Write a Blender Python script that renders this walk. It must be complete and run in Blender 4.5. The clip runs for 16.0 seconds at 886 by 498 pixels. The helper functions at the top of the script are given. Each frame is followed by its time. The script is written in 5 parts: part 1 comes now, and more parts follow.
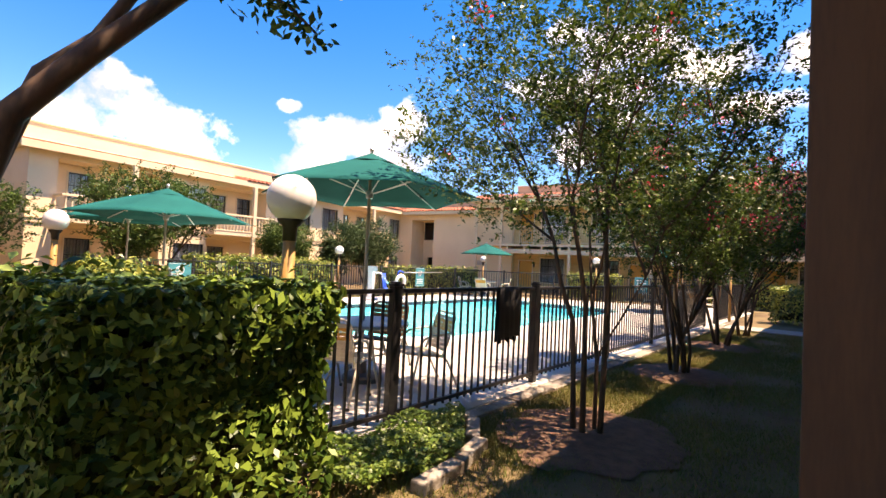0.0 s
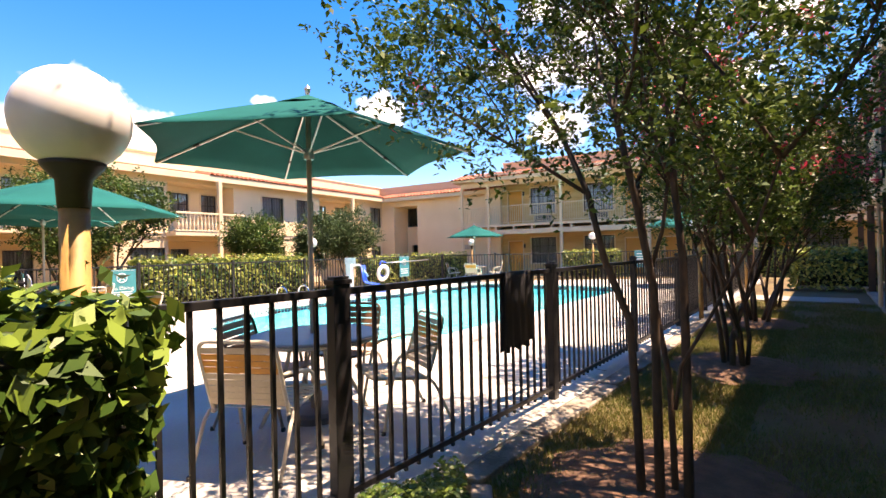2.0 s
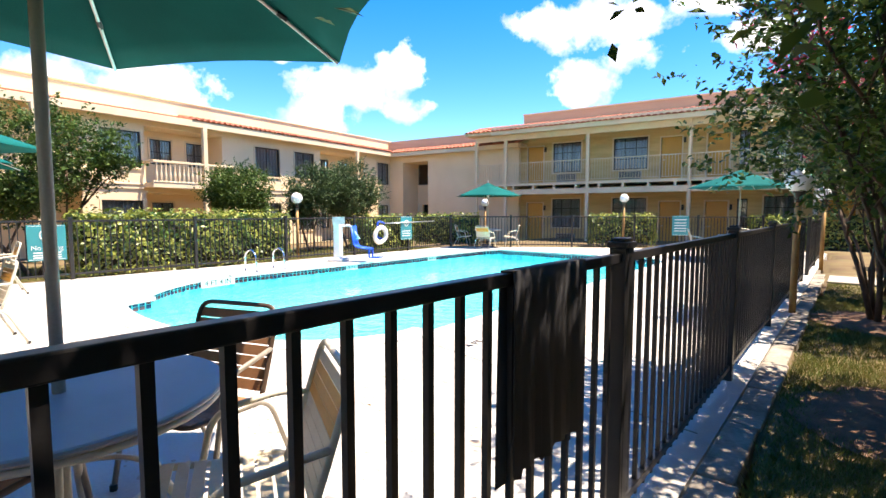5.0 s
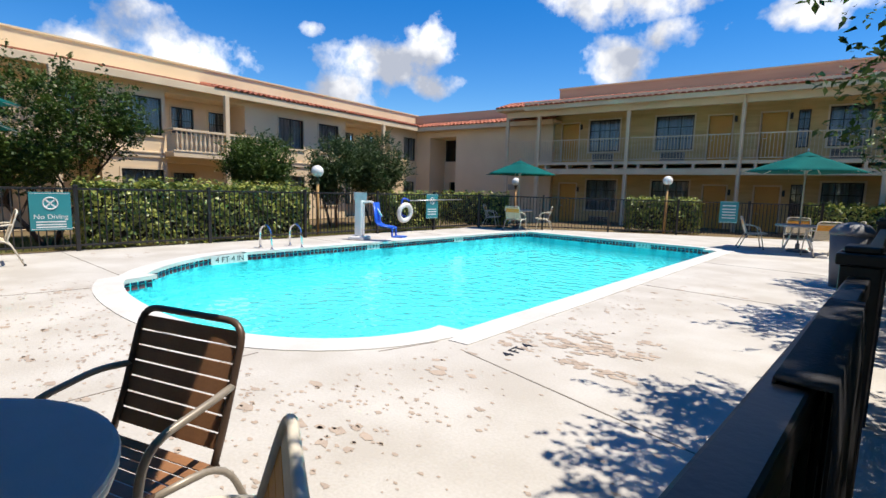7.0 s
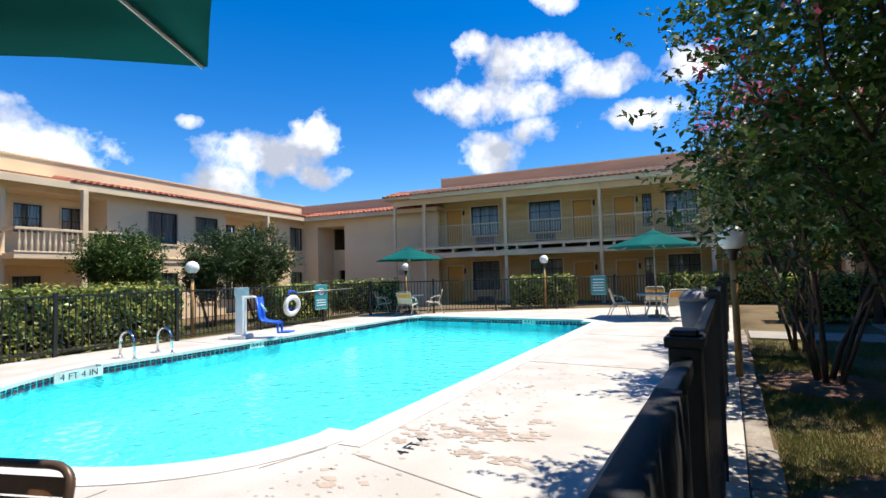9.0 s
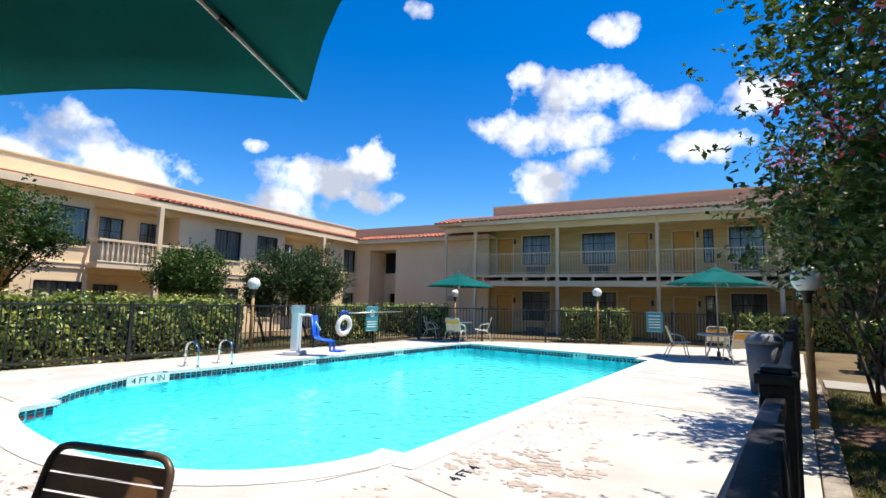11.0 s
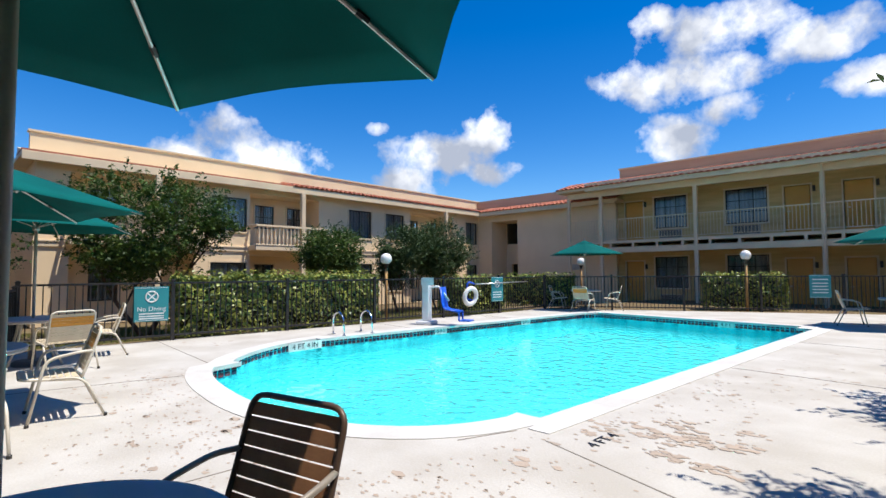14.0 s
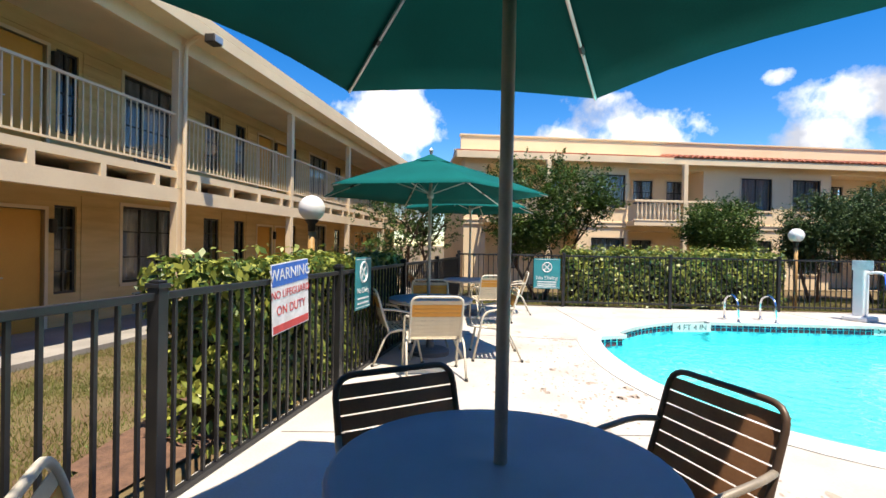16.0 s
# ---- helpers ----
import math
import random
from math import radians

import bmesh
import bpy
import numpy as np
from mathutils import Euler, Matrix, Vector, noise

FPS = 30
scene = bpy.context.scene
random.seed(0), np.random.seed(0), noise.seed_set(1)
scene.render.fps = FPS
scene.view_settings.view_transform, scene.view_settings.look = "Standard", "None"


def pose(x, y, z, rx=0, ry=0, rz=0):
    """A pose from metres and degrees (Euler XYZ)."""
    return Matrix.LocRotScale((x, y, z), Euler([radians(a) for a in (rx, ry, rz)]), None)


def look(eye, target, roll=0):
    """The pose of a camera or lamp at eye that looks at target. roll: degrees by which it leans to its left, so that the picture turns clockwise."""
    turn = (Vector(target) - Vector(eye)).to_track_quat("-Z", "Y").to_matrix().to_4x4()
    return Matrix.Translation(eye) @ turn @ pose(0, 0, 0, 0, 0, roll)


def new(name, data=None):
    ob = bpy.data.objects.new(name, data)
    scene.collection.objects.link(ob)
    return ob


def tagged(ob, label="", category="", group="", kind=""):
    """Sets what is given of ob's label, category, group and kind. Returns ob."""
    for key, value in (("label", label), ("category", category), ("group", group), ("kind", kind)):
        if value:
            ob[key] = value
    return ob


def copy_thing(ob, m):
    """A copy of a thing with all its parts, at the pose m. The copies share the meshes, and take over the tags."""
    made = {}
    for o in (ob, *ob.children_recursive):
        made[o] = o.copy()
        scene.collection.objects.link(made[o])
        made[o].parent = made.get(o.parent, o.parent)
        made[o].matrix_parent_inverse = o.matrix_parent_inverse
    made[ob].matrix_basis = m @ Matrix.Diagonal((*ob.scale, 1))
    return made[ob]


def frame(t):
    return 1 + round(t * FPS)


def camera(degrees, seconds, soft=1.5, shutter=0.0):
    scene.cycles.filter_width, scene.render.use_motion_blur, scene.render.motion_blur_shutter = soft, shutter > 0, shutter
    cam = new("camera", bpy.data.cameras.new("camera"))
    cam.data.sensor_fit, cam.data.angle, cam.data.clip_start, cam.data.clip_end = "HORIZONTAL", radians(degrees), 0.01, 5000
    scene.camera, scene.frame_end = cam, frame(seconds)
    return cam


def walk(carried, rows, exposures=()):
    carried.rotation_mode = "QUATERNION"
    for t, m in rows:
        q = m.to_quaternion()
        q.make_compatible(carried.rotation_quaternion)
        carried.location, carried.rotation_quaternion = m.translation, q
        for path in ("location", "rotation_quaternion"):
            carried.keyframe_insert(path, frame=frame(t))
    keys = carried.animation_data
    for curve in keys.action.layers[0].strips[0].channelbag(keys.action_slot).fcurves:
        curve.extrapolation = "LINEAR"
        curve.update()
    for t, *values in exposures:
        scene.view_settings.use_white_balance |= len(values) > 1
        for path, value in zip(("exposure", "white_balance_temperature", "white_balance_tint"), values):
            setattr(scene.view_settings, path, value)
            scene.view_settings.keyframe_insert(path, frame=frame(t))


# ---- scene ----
cam = camera(84.8, 16.0)
PATH = [
    (0, (2.267, -5.844, 1.427), (1.197, -4.156, 1.487), 2.7),
    (0.5, (2.084, -5.523, 1.429), (0.992, -3.847, 1.428), 2.2),
    (1, (1.845, -5.164, 1.382), (0.81, -3.452, 1.378), 0.8),
    (1.5, (1.672, -4.706, 1.371), (0.684, -2.967, 1.378), -1.8),
    (2, (1.429, -4.351, 1.369), (0.404, -2.634, 1.378), -1.3),
    (2.5, (1.249, -3.969, 1.355), (0.345, -2.185, 1.379), 0.2),
    (3, (1.115, -3.506, 1.345), (0.228, -1.713, 1.301), -0.5),
    (3.5, (0.974, -3.122, 1.314), (0.118, -1.317, 1.213), -0.8),
    (4, (0.869, -2.719, 1.296), (0.182, -0.851, 1.109), -1.1),
    (4.5, (0.62, -2.273, 1.335), (-0.418, -0.575, 1.135), 0.8),
    (4.7, (0.554, -2.191, 1.354), (-0.522, -0.511, 1.205), -0.0),
    (7, (-0.131, -1.361, 1.341), (-1.289, 0.252, 1.099), 1.6),
    (7.5, (-0.1, -1.343, 1.363), (-1.053, 0.406, 1.187), 0.3),
    (8, (-0.073, -1.332, 1.376), (-0.914, 0.481, 1.304), -0.9),
    (8.5, (-0.065, -1.318, 1.394), (-0.851, 0.521, 1.422), -2.0),
    (10.8, (-0.131, -1.423, 1.382), (-1.042, 0.342, 1.621), 1.3),
    (11, (-0.135, -1.435, 1.381), (-1.095, 0.306, 1.599), 1.4),
    (11.5, (-0.147, -1.467, 1.386), (-1.23, 0.202, 1.599), 2.0),
    (12, (-0.14, -1.468, 1.384), (-1.277, 0.164, 1.6), 1.9),
    (12.5, (-0.099, -1.433, 1.387), (-1.124, 0.272, 1.595), 1.0),
    (13, (-0.071, -1.436, 1.384), (-0.944, 0.35, 1.605), -1.3),
    (13.5, (-0.093, -1.445, 1.375), (-1.027, 0.314, 1.557), -1.7),
    (14, (-0.15, -1.51, 1.365), (-1.514, -0.05, 1.46), -0.3),
    (14.5, (-0.162, -1.599, 1.375), (-1.898, -0.607, 1.412), 2.0),
    (15, (-0.176, -1.653, 1.373), (-2.042, -0.936, 1.422), 3.6),
    (15.5, (-0.179, -1.682, 1.365), (-2.101, -1.128, 1.387), 3.9),
    (16, (-0.172, -1.711, 1.370), (-2.164, -1.540, 1.353), 1.1),
]
walk(cam, [(t, look(eye, target, roll)) for t, eye, target, roll in PATH],
     exposures=[(0.0, 1.62, 9000, 26), (2.0, 1.78, 8700, 26), (4.6, 1.76, 7400, 16), (6.9, 0.45, 6600, 10), (8.5, 0.62, 6500, 10), (13.1, 0.70, 6450, 10), (14.0, 0.42, 6300, 10), (15.0, 0.62, 6600, 10), (16.0, 0.86, 6900, 11)])

# ---- light ----
SUN_WAY = Vector((0.33, 0.17, 1.0)).normalized()
sun = new("sun", bpy.data.lights.new("sun", "SUN"))
sun.data.energy, sun.data.angle, sun.data.color = 5.0, radians(0.53), (1.0, 0.93, 0.82)
sun.matrix_world = look(SUN_WAY * 60, (0, 0, 0))

world = bpy.data.worlds.new("sky")
scene.world = world
world.use_nodes = True
wn, wl = world.node_tree.nodes, world.node_tree.links
wn.clear()
w_out = wn.new("ShaderNodeOutputWorld")
w_bg = wn.new("ShaderNodeBackground")
w_sky = wn.new("ShaderNodeTexSky")
w_sky.sky_type, w_sky.sun_disc = "NISHITA", False
w_sky.sun_elevation, w_sky.sun_rotation = math.asin(SUN_WAY.z), math.atan2(SUN_WAY.x, SUN_WAY.y)
w_sky.ozone_density, w_sky.dust_density, w_sky.air_density = 4.0, 0.0, 1.0
w_bg.inputs["Strength"].default_value = 0.115
w_co = wn.new("ShaderNodeTexCoord")


def w_node(kind, **inputs):
    n = wn.new(kind)
    for k, v in inputs.items():
        n.inputs[int(k[1:]) if k[0] == "i" else k].default_value = v
    return n


# Cumulus heaps: soft ellipses on the sky's dome, frayed by noise.
w_noise = w_node("ShaderNodeTexNoise", Scale=13.0, Detail=9.0, Roughness=0.56)
wl.new(w_co.outputs["Generated"], w_noise.inputs["Vector"])
cover = None
# bearing (degrees left of +y), height (degrees), half width, half height
for az, el, aw, ah in ((67.2, 14.0, 5.0, 3.2), (61.6, 12.4, 4.8, 2.7), (71.0, 11.5, 4.0, 2.4), (43.5, 14.0, 6.0, 2.8), (37.8, 15.0, 3.2, 3.0), (47.2, 10.6, 5.0, 2.0), (36.8, 11.7, 3.4, 1.6),
                       (13.4, 23.6, 6.4, 2.5), (16.7, 19.8, 8.0, 2.8), (4.5, 21.1, 4.8, 1.9), (19.3, 25.6, 2.1, 1.4), (11.7, 16.2, 4.4, 1.6), (17.7, 14.2, 4.0, 2.4), (-4.4, 20.8, 3.0, 2.0), (-1.1, 16.7, 4.0, 1.7),
                       (50.8, 16.6, 1.5, 0.8), (32.5, 32.1, 1.8, 1.1), (8.9, 29.4, 2.8, 1.5), (91.5, 13.8, 5.4, 3.4), (96.0, 10.5, 6.0, 2.6), (78.0, 8.5, 6.0, 2.2), (120.0, 16.0, 9.0, 5.0),
                       (-30.0, 18.0, 11.0, 5.0), (-70.0, 20.0, 12.0, 5.0), (160.0, 18.0, 12.0, 5.0), (-120.0, 20.0, 12.0, 6.0)):
    a, e = radians(az), radians(el)
    d = Vector((-math.sin(a) * math.cos(e), math.cos(a) * math.cos(e), math.sin(e)))
    r = Vector((math.cos(a), math.sin(a), 0))
    u = r.cross(d)
    terms = []
    for axis, half in ((r, aw), (u, ah)):
        dot = wn.new("ShaderNodeVectorMath")
        dot.operation = "DOT_PRODUCT"
        wl.new(w_co.outputs["Generated"], dot.inputs[0])
        dot.inputs[1].default_value = axis / math.sin(radians(half))
        sq = w_node("ShaderNodeMath")
        sq.operation = "MULTIPLY"
        wl.new(dot.outputs["Value"], sq.inputs[0])
        wl.new(dot.outputs["Value"], sq.inputs[1])
        terms.append(sq)
    front = wn.new("ShaderNodeVectorMath")
    front.operation = "DOT_PRODUCT"
    wl.new(w_co.outputs["Generated"], front.inputs[0])
    front.inputs[1].default_value = d * 4
    add = w_node("ShaderNodeMath")
    add.operation = "ADD"
    wl.new(terms[0].outputs[0], add.inputs[0])
    wl.new(terms[1].outputs[0], add.inputs[1])
    near = w_node("ShaderNodeMath", i0=1.0)
    near.operation = "SUBTRACT"
    wl.new(add.outputs[0], near.inputs[1])
    low = w_node("ShaderNodeMath")
    low.operation = "MINIMUM"
    wl.new(near.outputs[0], low.inputs[0])
    wl.new(front.outputs["Value"], low.inputs[1])
    if cover is None:
        cover = low
    else:
        big = w_node("ShaderNodeMath")
        big.operation = "MAXIMUM"
        wl.new(cover.outputs[0], big.inputs[0])
        wl.new(low.outputs[0], big.inputs[1])
        cover = big
fray = w_node("ShaderNodeMath", i1=5.4, i2=-2.6)
fray.operation = "MULTIPLY_ADD"
wl.new(w_noise.outputs["Fac"], fray.inputs[0])
edge = w_node("ShaderNodeMath")
edge.operation = "ADD"
wl.new(cover.outputs[0], edge.inputs[0])
wl.new(fray.outputs[0], edge.inputs[1])
w_ramp = wn.new("ShaderNodeMapRange")
w_ramp.inputs["From Min"].default_value, w_ramp.inputs["From Max"].default_value = -0.1, 1.0
wl.new(edge.outputs[0], w_ramp.inputs["Value"])
w_mix = wn.new("ShaderNodeMix")
w_mix.data_type = "RGBA"
w_noise2 = w_node("ShaderNodeTexNoise", Scale=9.0, Detail=5.0)
wl.new(w_co.outputs["Generated"], w_noise2.inputs["Vector"])
w_tone = wn.new("ShaderNodeMix")
w_tone.data_type = "RGBA"
w_tone.inputs["A"].default_value, w_tone.inputs["B"].default_value = (3.2, 3.5, 4.2, 1), (8.4, 8.4, 8.4, 1)
w_soft = w_node("ShaderNodeMapRange")
w_soft.inputs["From Min"].default_value, w_soft.inputs["From Max"].default_value = 0.36, 0.58
wl.new(w_noise2.outputs["Fac"], w_soft.inputs["Value"])
wl.new(w_soft.outputs["Result"], w_tone.inputs["Factor"])
wl.new(w_ramp.outputs["Result"], w_mix.inputs["Factor"])
w_sat = w_node("ShaderNodeHueSaturation", Saturation=1.42, Hue=0.508)
wl.new(w_sky.outputs["Color"], w_sat.inputs["Color"])
wl.new(w_sat.outputs["Color"], w_mix.inputs["A"])
wl.new(w_tone.outputs["Result"], w_mix.inputs["B"])
wl.new(w_mix.outputs["Result"], w_bg.inputs["Color"])
wl.new(w_bg.outputs["Background"], w_out.inputs["Surface"])


# ---- materials ----
def surface(name, a, b=None, rough=0.6, scale=8.0, grain=60.0, bump=0.15, metal=0.0, stretch=(1, 1, 1), island=0.0, sheen=0.0, contrast=(0.35, 0.65), through_light=0.0, spec=0.5):
    """Two tones mixed by a coarse and a fine noise, with a little relief."""
    m = bpy.data.materials.new(name)
    m.use_nodes = True
    n, l = m.node_tree.nodes, m.node_tree.links
    p = n["Principled BSDF"]
    b = b or tuple(c * 0.75 for c in a)
    co = n.new("ShaderNodeTexCoord")
    mp = n.new("ShaderNodeMapping")
    mp.inputs["Scale"].default_value = stretch
    l.new(co.outputs["Object"], mp.inputs["Vector"])
    n1, n2 = n.new("ShaderNodeTexNoise"), n.new("ShaderNodeTexNoise")
    n1.inputs["Scale"].default_value, n1.inputs["Detail"].default_value = scale, 5
    n2.inputs["Scale"].default_value, n2.inputs["Detail"].default_value = grain, 3
    for q in (n1, n2):
        l.new(mp.outputs["Vector"], q.inputs["Vector"])
    s = n.new("ShaderNodeMath")
    s.operation, s.inputs[1].default_value = "MULTIPLY_ADD", 0.35
    l.new(n2.outputs["Fac"], s.inputs[0])
    l.new(n1.outputs["Fac"], s.inputs[2])
    value = s
    if island:
        g, o = n.new("ShaderNodeNewGeometry"), n.new("ShaderNodeObjectInfo")
        t = n.new("ShaderNodeMath")
        t.operation = "ADD"
        l.new(g.outputs["Random Per Island"], t.inputs[0])
        l.new(o.outputs["Random"], t.inputs[1])
        f = n.new("ShaderNodeMath")
        f.operation, f.inputs[1].default_value = "FRACT", 0
        l.new(t.outputs[0], f.inputs[0])
        k = n.new("ShaderNodeMath")
        k.operation, k.inputs[1].default_value = "MULTIPLY_ADD", island
        l.new(f.outputs[0], k.inputs[0])
        l.new(s.outputs[0], k.inputs[2])
        value = n.new("ShaderNodeMath")
        value.operation, value.inputs[1].default_value = "SUBTRACT", island * 0.5
        l.new(k.outputs[0], value.inputs[0])
    r = n.new("ShaderNodeMapRange")
    r.inputs["From Min"].default_value, r.inputs["From Max"].default_value = contrast[0] + 0.17, contrast[1] + 0.17
    l.new(value.outputs[0], r.inputs["Value"])
    x = n.new("ShaderNodeMix")
    x.data_type = "RGBA"
    x.inputs["A"].default_value, x.inputs["B"].default_value = (*a, 1), (*b, 1)
    l.new(r.outputs["Result"], x.inputs["Factor"])
    l.new(x.outputs["Result"], p.inputs["Base Color"])
    p.inputs["Roughness"].default_value, p.inputs["Metallic"].default_value, p.inputs["Specular IOR Level"].default_value = rough, metal, spec
    if bump:
        h = n.new("ShaderNodeBump")
        h.inputs["Strength"].default_value, h.inputs["Distance"].default_value = bump, 0.02
        l.new(value.outputs[0], h.inputs["Height"])
        l.new(h.outputs["Normal"], p.inputs["Normal"])
    if through_light:
        out = n["Material Output"]
        tr, mx = n.new("ShaderNodeBsdfTranslucent"), n.new("ShaderNodeMixShader")
        mx.inputs[0].default_value = through_light
        l.new(x.outputs["Result"], tr.inputs["Color"])
        l.new(p.outputs[0], mx.inputs[1])
        l.new(tr.outputs[0], mx.inputs[2])
        l.new(mx.outputs[0], out.inputs["Surface"])
    return m


def glass(name, tint, rough=0.02, ior=1.45):
    m = bpy.data.materials.new(name)
    m.use_nodes = True
    p = m.node_tree.nodes["Principled BSDF"]
    p.inputs["Base Color"].default_value = (*tint, 1)
    p.inputs["Transmission Weight"].default_value, p.inputs["Roughness"].default_value, p.inputs["IOR"].default_value = 1.0, rough, ior
    return m


M_DECK = surface("worn_deck", (0.50, 0.478, 0.44), (0.41, 0.38, 0.335), 0.85, 1.3, 55, 0.35)
M_STAIN = surface("bare_concrete", (0.43, 0.345, 0.275), (0.34, 0.275, 0.22), 0.9, 5, 60, 0.3)
M_JOINT = surface("joint_filler", (0.24, 0.21, 0.18), None, 0.9)
M_KERB = surface("kerb_concrete", (0.34, 0.30, 0.25), (0.16, 0.13, 0.10), 0.9, 3, 40, 0.3)
M_COPING = surface("pool_coping", (0.60, 0.585, 0.56), (0.50, 0.48, 0.45), 0.8, 2, 60, 0.2)
# The second tone paints the water's ripple light and dark into the plaster.
M_BASIN = surface("ripple_toned_plaster", (0.09, 0.70, 0.73), (0.012, 0.34, 0.42), 0.7, 7.0, 20, 0.0, contrast=(0.45, 0.58))
M_TILE = surface("pool_tile", (0.035, 0.04, 0.10), (0.30, 0.045, 0.05), 0.25, 3, 9, 0.0, island=0.8)
M_MARK = surface("white_tile", (0.78, 0.78, 0.76), None, 0.4)
M_BLACK = surface("black_powder_coat", (0.012, 0.012, 0.014), (0.022, 0.021, 0.022), 0.38, 5, 120, 0.05)
M_STUCCO = surface("tan_stucco", (0.80, 0.62, 0.40), (0.72, 0.55, 0.34), 0.9, 0.5, 70, 0.25)
M_STUCCO2 = surface("tan_siding", (0.66, 0.45, 0.20), (0.56, 0.37, 0.15), 0.85, 0.9, 30, 0.3, stretch=(1, 1, 9))
M_TRIM = surface("cream_trim", (0.74, 0.58, 0.38), (0.66, 0.51, 0.33), 0.7, 1.0, 50, 0.1)
M_ROOFTILE = surface("clay_tile", (0.40, 0.13, 0.07), (0.28, 0.09, 0.05), 0.8, 2, 30, 0.2, island=0.5)
M_PARAPET = surface("parapet_siding", (0.60, 0.41, 0.255), (0.53, 0.35, 0.22), 0.85, 0.4, 30, 0.2, stretch=(1, 1, 12))
# Near wing's posts: a brown darkened to hold the shade they stand in.
M_SHADEPOST = surface("shade_darkened_post", (0.085, 0.046, 0.024), (0.052, 0.027, 0.016), 0.7, 3, 40, 0.2, stretch=(3, 3, 0.4))
M_DOOR = surface("ochre_door", (0.66, 0.32, 0.05), (0.58, 0.27, 0.04), 0.5, 1, 40, 0.05)
M_FRAME = surface("dark_window_frame", (0.03, 0.028, 0.026), None, 0.45)
M_GLASS = glass("window_glass", (0.75, 0.80, 0.85))
M_CURTAIN = surface("grey_curtain", (0.46, 0.45, 0.43), (0.26, 0.26, 0.26), 0.9, 1.2, 20, 0.1, stretch=(9, 9, 0.3))
# Indoor dimness is put into this dark room colour.
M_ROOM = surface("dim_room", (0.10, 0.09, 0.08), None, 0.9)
M_METAL = surface("louvred_metal", (0.45, 0.42, 0.36), (0.35, 0.32, 0.28), 0.5, 3, 60, 0.05)
M_CANVAS = surface("green_canvas", (0.0012, 0.108, 0.097), (0.0012, 0.082, 0.076), 0.85, 1.5, 160, 0.08, spec=0.1)
M_ALU = surface("brushed_aluminium", (0.62, 0.61, 0.58), (0.52, 0.51, 0.48), 0.35, 4, 120, 0.03, 0.8)
M_POLE = surface("bronze_pole", (0.52, 0.45, 0.36), (0.42, 0.36, 0.29), 0.45, 4, 90, 0.05)
M_TABLE = surface("blue_grey_tabletop", (0.40, 0.40, 0.42), (0.34, 0.34, 0.36), 0.45, 3, 260, 0.10, spec=0.35)
M_CREAM = surface("cream_chair_paint", (0.68, 0.62, 0.50), (0.58, 0.52, 0.42), 0.45, 5, 90, 0.05)
M_STRAP = surface("cream_strap", (0.66, 0.56, 0.40), (0.56, 0.46, 0.32), 0.5, 5, 90, 0.05)
M_STRAPO = surface("orange_strap", (0.74, 0.33, 0.035), (0.64, 0.27, 0.03), 0.5, 5, 90, 0.05)
M_BROWN = surface("brown_strap", (0.30, 0.145, 0.068), (0.20, 0.095, 0.045), 0.45, 5, 90, 0.05)
M_TAUPE = surface("taupe_chair_frame", (0.36, 0.31, 0.25), None, 0.4, 5, 90, 0.05, 0.2)
M_BROWNFRAME = surface("bronze_chair_frame", (0.10, 0.062, 0.042), None, 0.4, 5, 90, 0.05, 0.2)
M_GLOBE = surface("white_globe", (0.78, 0.76, 0.74), (0.72, 0.70, 0.68), 0.35, 2, 30, 0.0)
M_LAMPPOLE = surface("ochre_lamp_post", (0.42, 0.24, 0.07), (0.26, 0.14, 0.05), 0.6, 5, 60, 0.1)
M_LAMPDARK = surface("dark_lamp_cap", (0.03, 0.022, 0.015), None, 0.6)
M_SIGN = surface("teal_sign", (0.03, 0.24, 0.27), (0.025, 0.21, 0.24), 0.4, 2, 60, 0.0)
M_SIGNWHITE = surface("sign_white", (0.78, 0.78, 0.78), None, 0.45)
M_SIGNRED = surface("sign_red", (0.62, 0.06, 0.06), None, 0.45)
M_SIGNBLUE = surface("sign_blue", (0.05, 0.17, 0.60), None, 0.45)
M_BLUE = surface("blue_plastic", (0.01, 0.09, 0.55), (0.01, 0.07, 0.45), 0.35, 4, 60, 0.0)
M_WHITE = surface("white_plastic", (0.75, 0.75, 0.75), (0.68, 0.68, 0.68), 0.4, 4, 60, 0.0)
M_STEEL = surface("polished_rail", (0.75, 0.76, 0.78), None, 0.15, 4, 60, 0.0, 1.0)
M_CLOTH = surface("dark_mesh_cloth", (0.05, 0.05, 0.055), (0.035, 0.035, 0.04), 0.8, 3, 200, 0.15, through_light=0.1)
M_BIN = surface("grey_bin", (0.16, 0.16, 0.17), (0.11, 0.11, 0.12), 0.6, 3, 60, 0.1)
M_GRASS = surface("lawn_soil", (0.15, 0.115, 0.048), (0.115, 0.07, 0.034), 0.95, 1.6, 30, 0.5)
M_BLADE = surface("grass_blade", (0.12, 0.15, 0.03), (0.21, 0.18, 0.055), 0.7, 0.8, 5, 0.0, island=0.5, through_light=0.25)
M_HEDGE = surface("hedge_leaf", (0.075, 0.13, 0.025), (0.34, 0.36, 0.07), 0.42, 1.5, 8, 0.0, island=0.8, through_light=0.2)
M_HEDGE2 = surface("glossy_hedge_leaf", (0.032, 0.072, 0.011), (0.145, 0.22, 0.035), 0.4, 1.5, 8, 0.0, island=0.8, through_light=0.08, spec=0.3)
M_LEAF3 = surface("dark_garden_leaf", (0.03, 0.065, 0.014), (0.085, 0.14, 0.026), 0.5, 1.2, 8, 0.0, island=0.7, through_light=0.2, spec=0.25)
